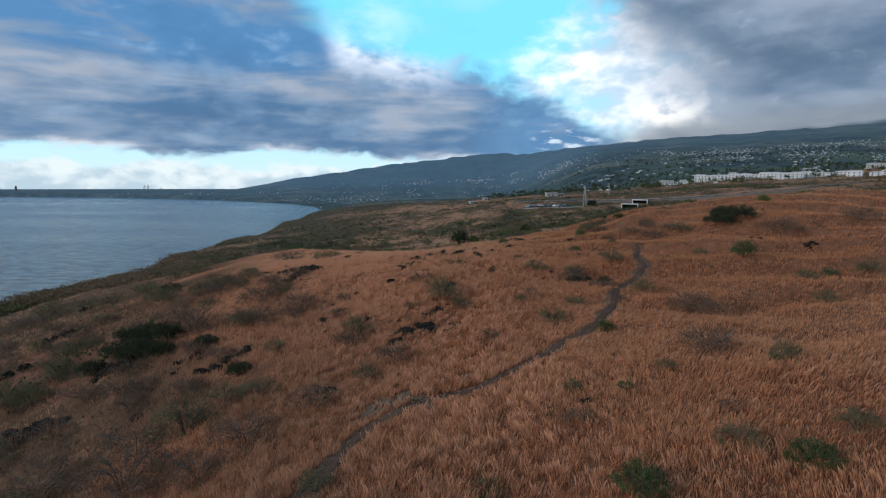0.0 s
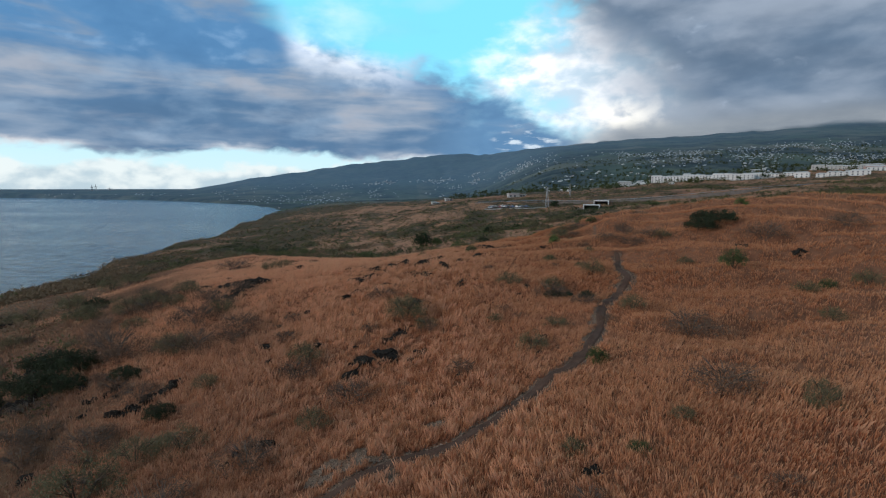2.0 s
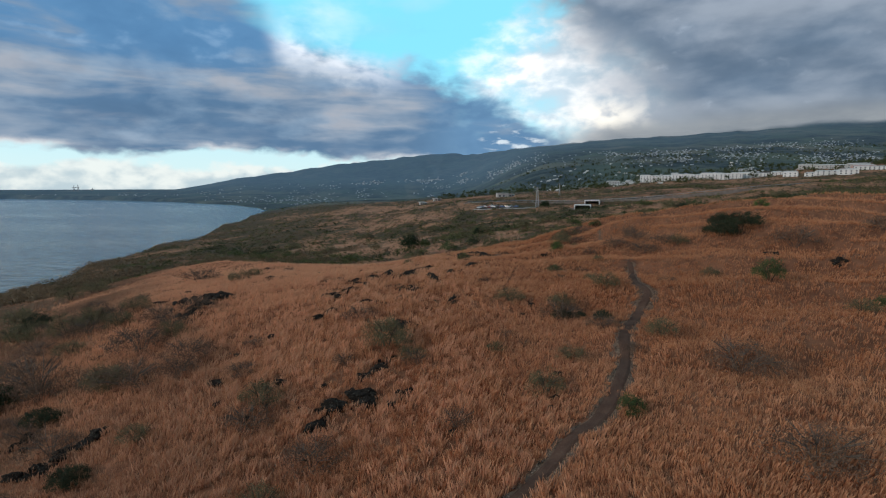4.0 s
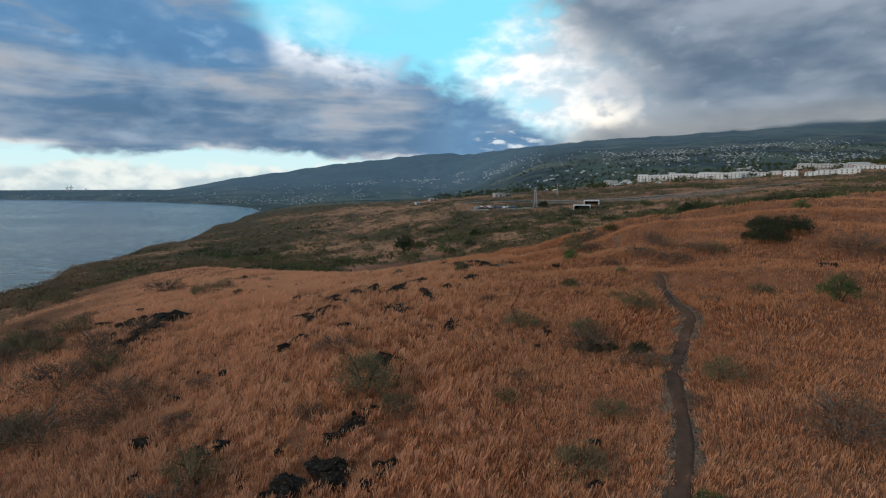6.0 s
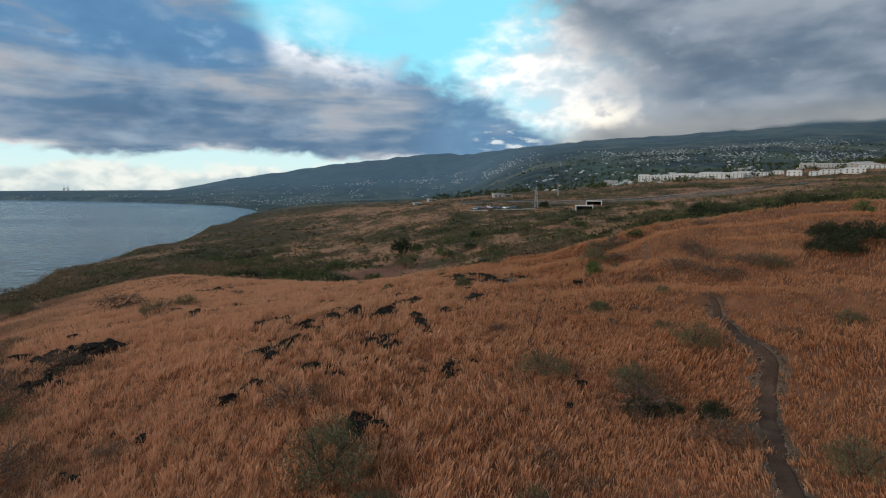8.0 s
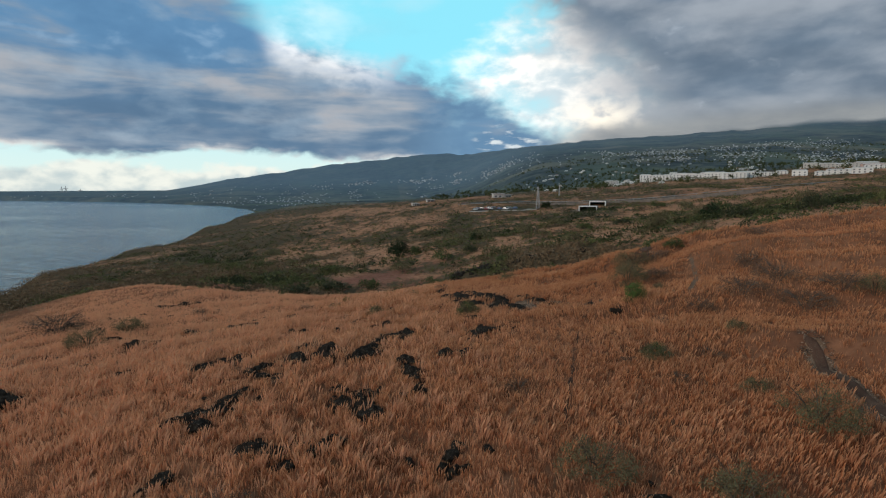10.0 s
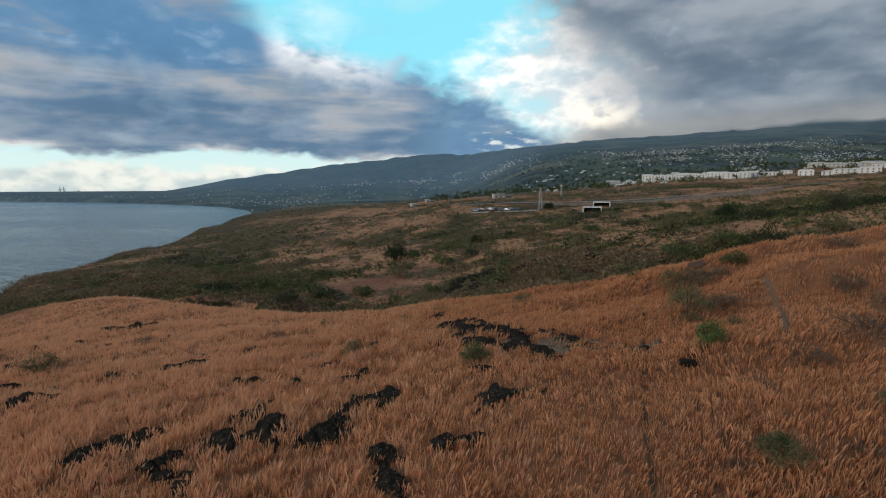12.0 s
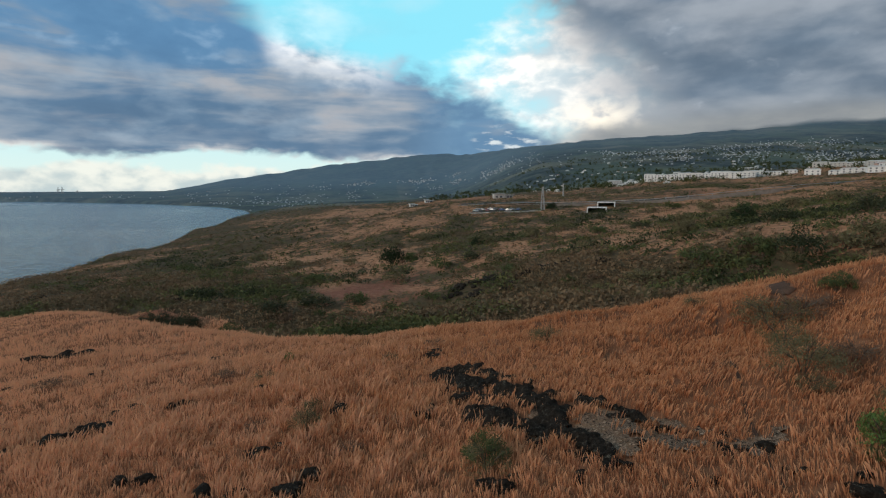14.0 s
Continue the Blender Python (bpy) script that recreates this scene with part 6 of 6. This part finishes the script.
tunnel_portal(143.0, 396.0, 10.6, 3.4, "second white concrete tunnel frame below the road")


def road_barrier(name, pts, label):
    ob = new(name)
    ob.location = (pts[0][0], pts[0][1], float(ground_z(*pts[0])))
    line = smooth_line(pts, 8)
    base = np.array(ob.location)
    z = ground_z(line[:, 0], line[:, 1], False) + 0.2
    v, f = [], []
    for i, (p, h) in enumerate(zip(line, z)):
        for dy, dz in ((0, -1.5), (0, 1.1), (0.35, 1.1), (0.35, -1.5)):
            v.append((p[0] - base[0], p[1] + dy - base[1], h + dz - base[2]))
    n = len(line)
    for i in range(n - 1):
        for k in range(4):
            a, b = i * 4 + k, i * 4 + (k + 1) % 4
            f.append((a, b, b + 4, a + 4))
    mesh_object("wall", v, f, CONCRETE_DULL, ob)
    rv, rf = [], []
    for i, (p, h) in enumerate(zip(line, z)):
        for dy, dz in ((0.1, 1.9), (0.1, 2.15), (0.25, 2.15), (0.25, 1.9)):
            rv.append((p[0] - base[0], p[1] + dy - base[1], h + dz - base[2]))
    mesh_object("rail", rv, f, STEEL, ob)
    pm = bpy.data.meshes.new("post")
    q = box(-0.12, 0.12, -0.12, 0.12, 0, 1.3)
    pm.from_pydata(q[0], [], q[1])
    pm.materials.append(STEEL)
    for p, h in list(zip(line, z))[::3]:
        post = new("post", pm)
        post.parent = ob
        post.location = (p[0] - base[0], p[1] + 0.18 - base[1], h + 1.05 - base[2])
    return tagged(ob, label, "road barrier")


ROAD = ((60, 470), (95, 448), (125, 428), (150, 412), (175, 392), (205, 375), (240, 362), (300, 350))
road_barrier("road_barrier", ROAD, "long low concrete road barrier with a steel rail")


def road_strip(name, pts, half, lift, label, mat):
    line = smooth_line(pts, 8)
    d = np.gradient(line, axis=0)
    d /= np.linalg.norm(d, axis=1)[:, None]
    nrm = np.stack([-d[:, 1], d[:, 0]], -1)
    v, f = [], []
    for p, n in zip(line, nrm):
        for s in (-1, -0.34, 0.34, 1):
            q = p + n * s * half
            v.append((q[0], q[1], float(ground_z(q[0], q[1])) + lift))
    for i in range(len(line) - 1):
        for k in range(3):
            a = i * 4 + k
            f.append((a, a + 4, a + 5, a + 1))
    return tagged(mesh_object(name, v, f, mat), label, "road", kind="structure")


road_strip("road", [(x + 3, y + 6) for x, y in ROAD], 3.2, 0.25, "grey asphalt road crossing the plateau", ASPHALT)
road_strip("dirt_road", ((150, 300), (185, 285), (215, 290), (250, 262), (300, 258), (360, 240)), 1.6, 0.35, "pale dirt track over the savanna", GRAVEL)
CAR_PARK = ((66, 436), (73, 429), (83, 423), (95, 417), (108, 412))
road_strip("car_park", CAR_PARK, 5.0, 0.45, "asphalt car park beside the road", ASPHALT)


def make_kerb():
    line = smooth_line([(x - 3.5, y - 6) for x, y in CAR_PARK], 8)
    v, f = [], []
    for p in line:
        z = float(ground_z(p[0], p[1]))
        for dy, dz in ((0, -0.5), (0, 0.55), (0.4, 0.55), (0.4, -0.5)):
            v.append((p[0], p[1] + dy, z + dz))
    for i in range(len(line) - 1):
        for k in range(4):
            f.append((i * 4 + k, i * 4 + (k + 1) % 4, i * 4 + 4 + (k + 1) % 4, i * 4 + 4 + k))
    tagged(mesh_object("kerb", v, f, CONCRETE_PALE), "curved white kerb wall round the car park", "kerb", kind="structure")


make_kerb()


def make_car(i):
    ob = new("car")
    paint = CAR_PAINTS[i % len(CAR_PAINTS)]
    body = joined(box(-0.88, 0.88, -2.1, 2.1, 0.35, 0.85))
    mesh_object("body", *body, paint, ob)
    v, f = box(-0.78, 0.78, -1.3, 1.5, 0.85, 1.45)
    v = [(p[0] * 0.85, p[1] * 0.75 + 0.1, p[2]) if p[2] > 1 else p for p in v]
    mesh_object("window", v, f, WINDOW_DARK, ob, "dark glass cabin")
    mesh_object("roof", *box(-0.66, 0.66, -0.85, 1.2, 1.45, 1.5), paint, ob)
    bm = bmesh.new()
    bmesh.ops.create_cone(bm, cap_ends=True, segments=12, radius1=0.33, radius2=0.33, depth=0.22)
    me = bpy.data.meshes.new("wheel")
    bm.to_mesh(me)
    bm.free()
    me.materials.append(TYRE)
    bm = bmesh.new()
    bmesh.ops.create_cone(bm, cap_ends=True, segments=10, radius1=0.20, radius2=0.20, depth=0.25)
    rim_me = bpy.data.meshes.new("rim")
    bm.to_mesh(rim_me)
    bm.free()
    rim_me.materials.append(STEEL)
    for sx in (-0.8, 0.8):
        for sy in (-1.3, 1.35):
            wh = new("wheel", me)
            wh.parent = ob
            wh.matrix_basis = pose(sx, sy, 0.33, 0, 90, 0)
            rim = new("rim", rim_me)
            rim.parent = wh
    return ob


car_line = smooth_line(CAR_PARK, 5)
cars = {}
for i in range(14):
    p = car_line[min(len(car_line) - 1, 1 + i)]
    side = 2.2 if i % 2 else -2.0
    x, y = p[0] + 1.0 * (i % 3), p[1] + side
    k = i % 5
    m = Matrix.Translation((x, y, float(ground_z(x, y)) + 0.5)) @ Matrix.Rotation(0.4 + 0.2 * (i % 4), 4, "Z")
    names = ("white", "silver", "black", "blue", "red")
    if k in cars:
        copy_thing(cars[k], m)
    else:
        cars[k] = tagged(make_car(k), names[k] + " passenger car parked beside the plateau road", "car", "cars in the car park")
        cars[k].matrix_basis = m


def lattice_mast(x, y, h, base, label):
    ob = new("lattice_mast")
    ob.matrix_basis = Matrix.Translation((x, y, float(ground_z(x, y)) - 0.2))

    def bar(name, a, b, r):
        q = (Vector(b) - Vector(a)).to_track_quat("Z", "Y")
        v = [tuple(Vector(e) + q @ Vector((sx * r, sy * r, 0))) for e in (a, b) for sx, sy in ((-1, -1), (1, -1), (1, 1), (-1, 1))]
        mesh_object(name, v, [(0, 1, 5, 4), (1, 2, 6, 5), (2, 3, 7, 6), (3, 0, 4, 7), (4, 5, 6, 7)], STEEL, ob)

    corner = lambda k, z: ((base * (1 - 0.75 * z / h)) * (1 if k in (1, 2) else -1), (base * (1 - 0.75 * z / h)) * (1 if k > 1 else -1), z)
    for k in range(4):
        bar("leg", corner(k, 0), corner(k, h), 0.09)
    n = 7
    for s in range(n):
        for k in range(4):
            bar("brace", corner(k, h * s / n), corner((k + 1) % 4, h * (s + 1) / n), 0.05)
    bar("crossarm", (-2.2, 0, h * 0.93), (2.2, 0, h * 0.93), 0.10)
    return tagged(ob, label, "mast")


lattice_mast(106.0, 408.0, 15.0, 1.1, "grey steel lattice mast standing in scrub by the road")
lattice_mast(170.0, 560.0, 13.0, 0.6, "thin grey steel mast on the far dry slope")


def villa(x, y, w, h, label):
    ob = new("villa")
    ob.matrix_basis = facing(x, y, 0.15, 0.5)
    mesh_object("wall", *joined(box(-w / 2, w * 0.1, -4, 5, 0, h), box(w * 0.1, w / 2, -3, 5, 0, h * 0.75)), WHITE_WALL, ob)
    mesh_object("roof", *joined(box(-w / 2 - 1, w * 0.1 + 1, -6, 5.6, h, h + 0.5), box(w * 0.1 + 1, w / 2 + 1, -5, 5.6, h * 0.75, h * 0.75 + 0.4)), ROOF_PALE, ob)
    for px in (-w / 2 + 0.3, -w / 4, w * 0.05):
        mesh_object("column", *box(px - 0.25, px + 0.25, -5.8, -5.3, 0, h), WHITE_WALL, ob)
    for px in (-w * 0.35, -w * 0.12, w * 0.25, w * 0.4):
        add_window(ob, 2.2, 1.8, px, -4 if px < w * 0.1 else -3, 0.8)
    return tagged(ob, label, "house")


villa(135.0, 660.0, 21.0, 4.6, "white villa with a columned veranda on the ridge")
villa(60.0, 752.0, 9.0, 3.5, "small white cabin on the far plateau edge")
villa(38.0, 690.0, 8.0, 3.2, "small white hut among far scrub")


def make_tree(x, y, w, h, seed, leaf, label):
    rng = random.Random(seed)
    ob = new("tree")
    ob.matrix_basis = Matrix.Translation((x, y, float(ground_z(x, y)) - 0.3))
    mesh_object("trunk", *joined(*[stick_shape(rng, 1.05 * i + rng.random(), w * 0.3, h * rng.uniform(0.6, 0.85), w * 0.028, 3) for i in range(6)]), BARK_BROWN, ob)
    mesh_object("crown", *leaf_mass(rng, 110, 36, w * 0.42, h * 0.85, w * 0.022, w * 0.10, h * 0.05), leaf, ob)
    return tagged(ob, label, "tree")


make_tree(8.7, 284.0, 11.5, 8.5, 3, LEAF_TREE, "broad dark green tree on the ravine's lip")
make_tree(16.0, 282.0, 6.5, 4.5, 4, LEAF_GREEN, "smaller green tree beside a dark one")
make_tree(44.0, 290.0, 6.0, 4.0, 5, LEAF_TREE, "dark round tree on the scrubby plateau")
make_tree(120.0, 232.0, 9.0, 6.0, 6, LEAF_TREE, "dark thorny tree in scrub past the ravine")
make_tree(90.0, 214.0, 7.0, 5.0, 7, LEAF_OLIVE, "olive-green thorn tree above the ravine")
make_tree(112.0, 408.0, 8.0, 5.0, 8, LEAF_TREE, "dark tree beside the lattice mast")


def port_crane(x, y, h):
    ob = new("port_crane")
    ob.matrix_basis = Matrix.Translation((x, y, float(ground_z(x, y)) - 1))
    for sx in (-4, 4):
        mesh_object("leg", *box(sx - 1.3, sx + 1.3, -1, 1, 0, h * 0.6), STEEL, ob)
    mesh_object("boom", *box(-12, 14, -1.2, 1.2, h * 0.6, h * 0.66), STEEL, ob)
    mesh_object("mast", *box(-1.4, 1.4, -1.2, 1.2, h * 0.66, h), STEEL, ob)
    return tagged(ob, "tall steel harbour crane on the far flat coast", "crane", "harbour cranes")


for dx, h in ((0, 40), (26, 44), (120, 22)):
    port_crane(-2190.0 + dx, 4010.0, h)
tower = new("lighthouse")
tower.matrix_basis = Matrix.Translation((-3048, 3900, float(ground_z(-3048, 3900)) - 1))
mesh_object("shaft", *box(-5, 5, -5, 5, 0, 30), CONCRETE_DULL, tower)
mesh_object("lantern", *box(-3, 3, -3, 3, 30, 36), WINDOW_DARK, tower)
tagged(tower, "distant dark lighthouse tower on the flat coast", "lighthouse")
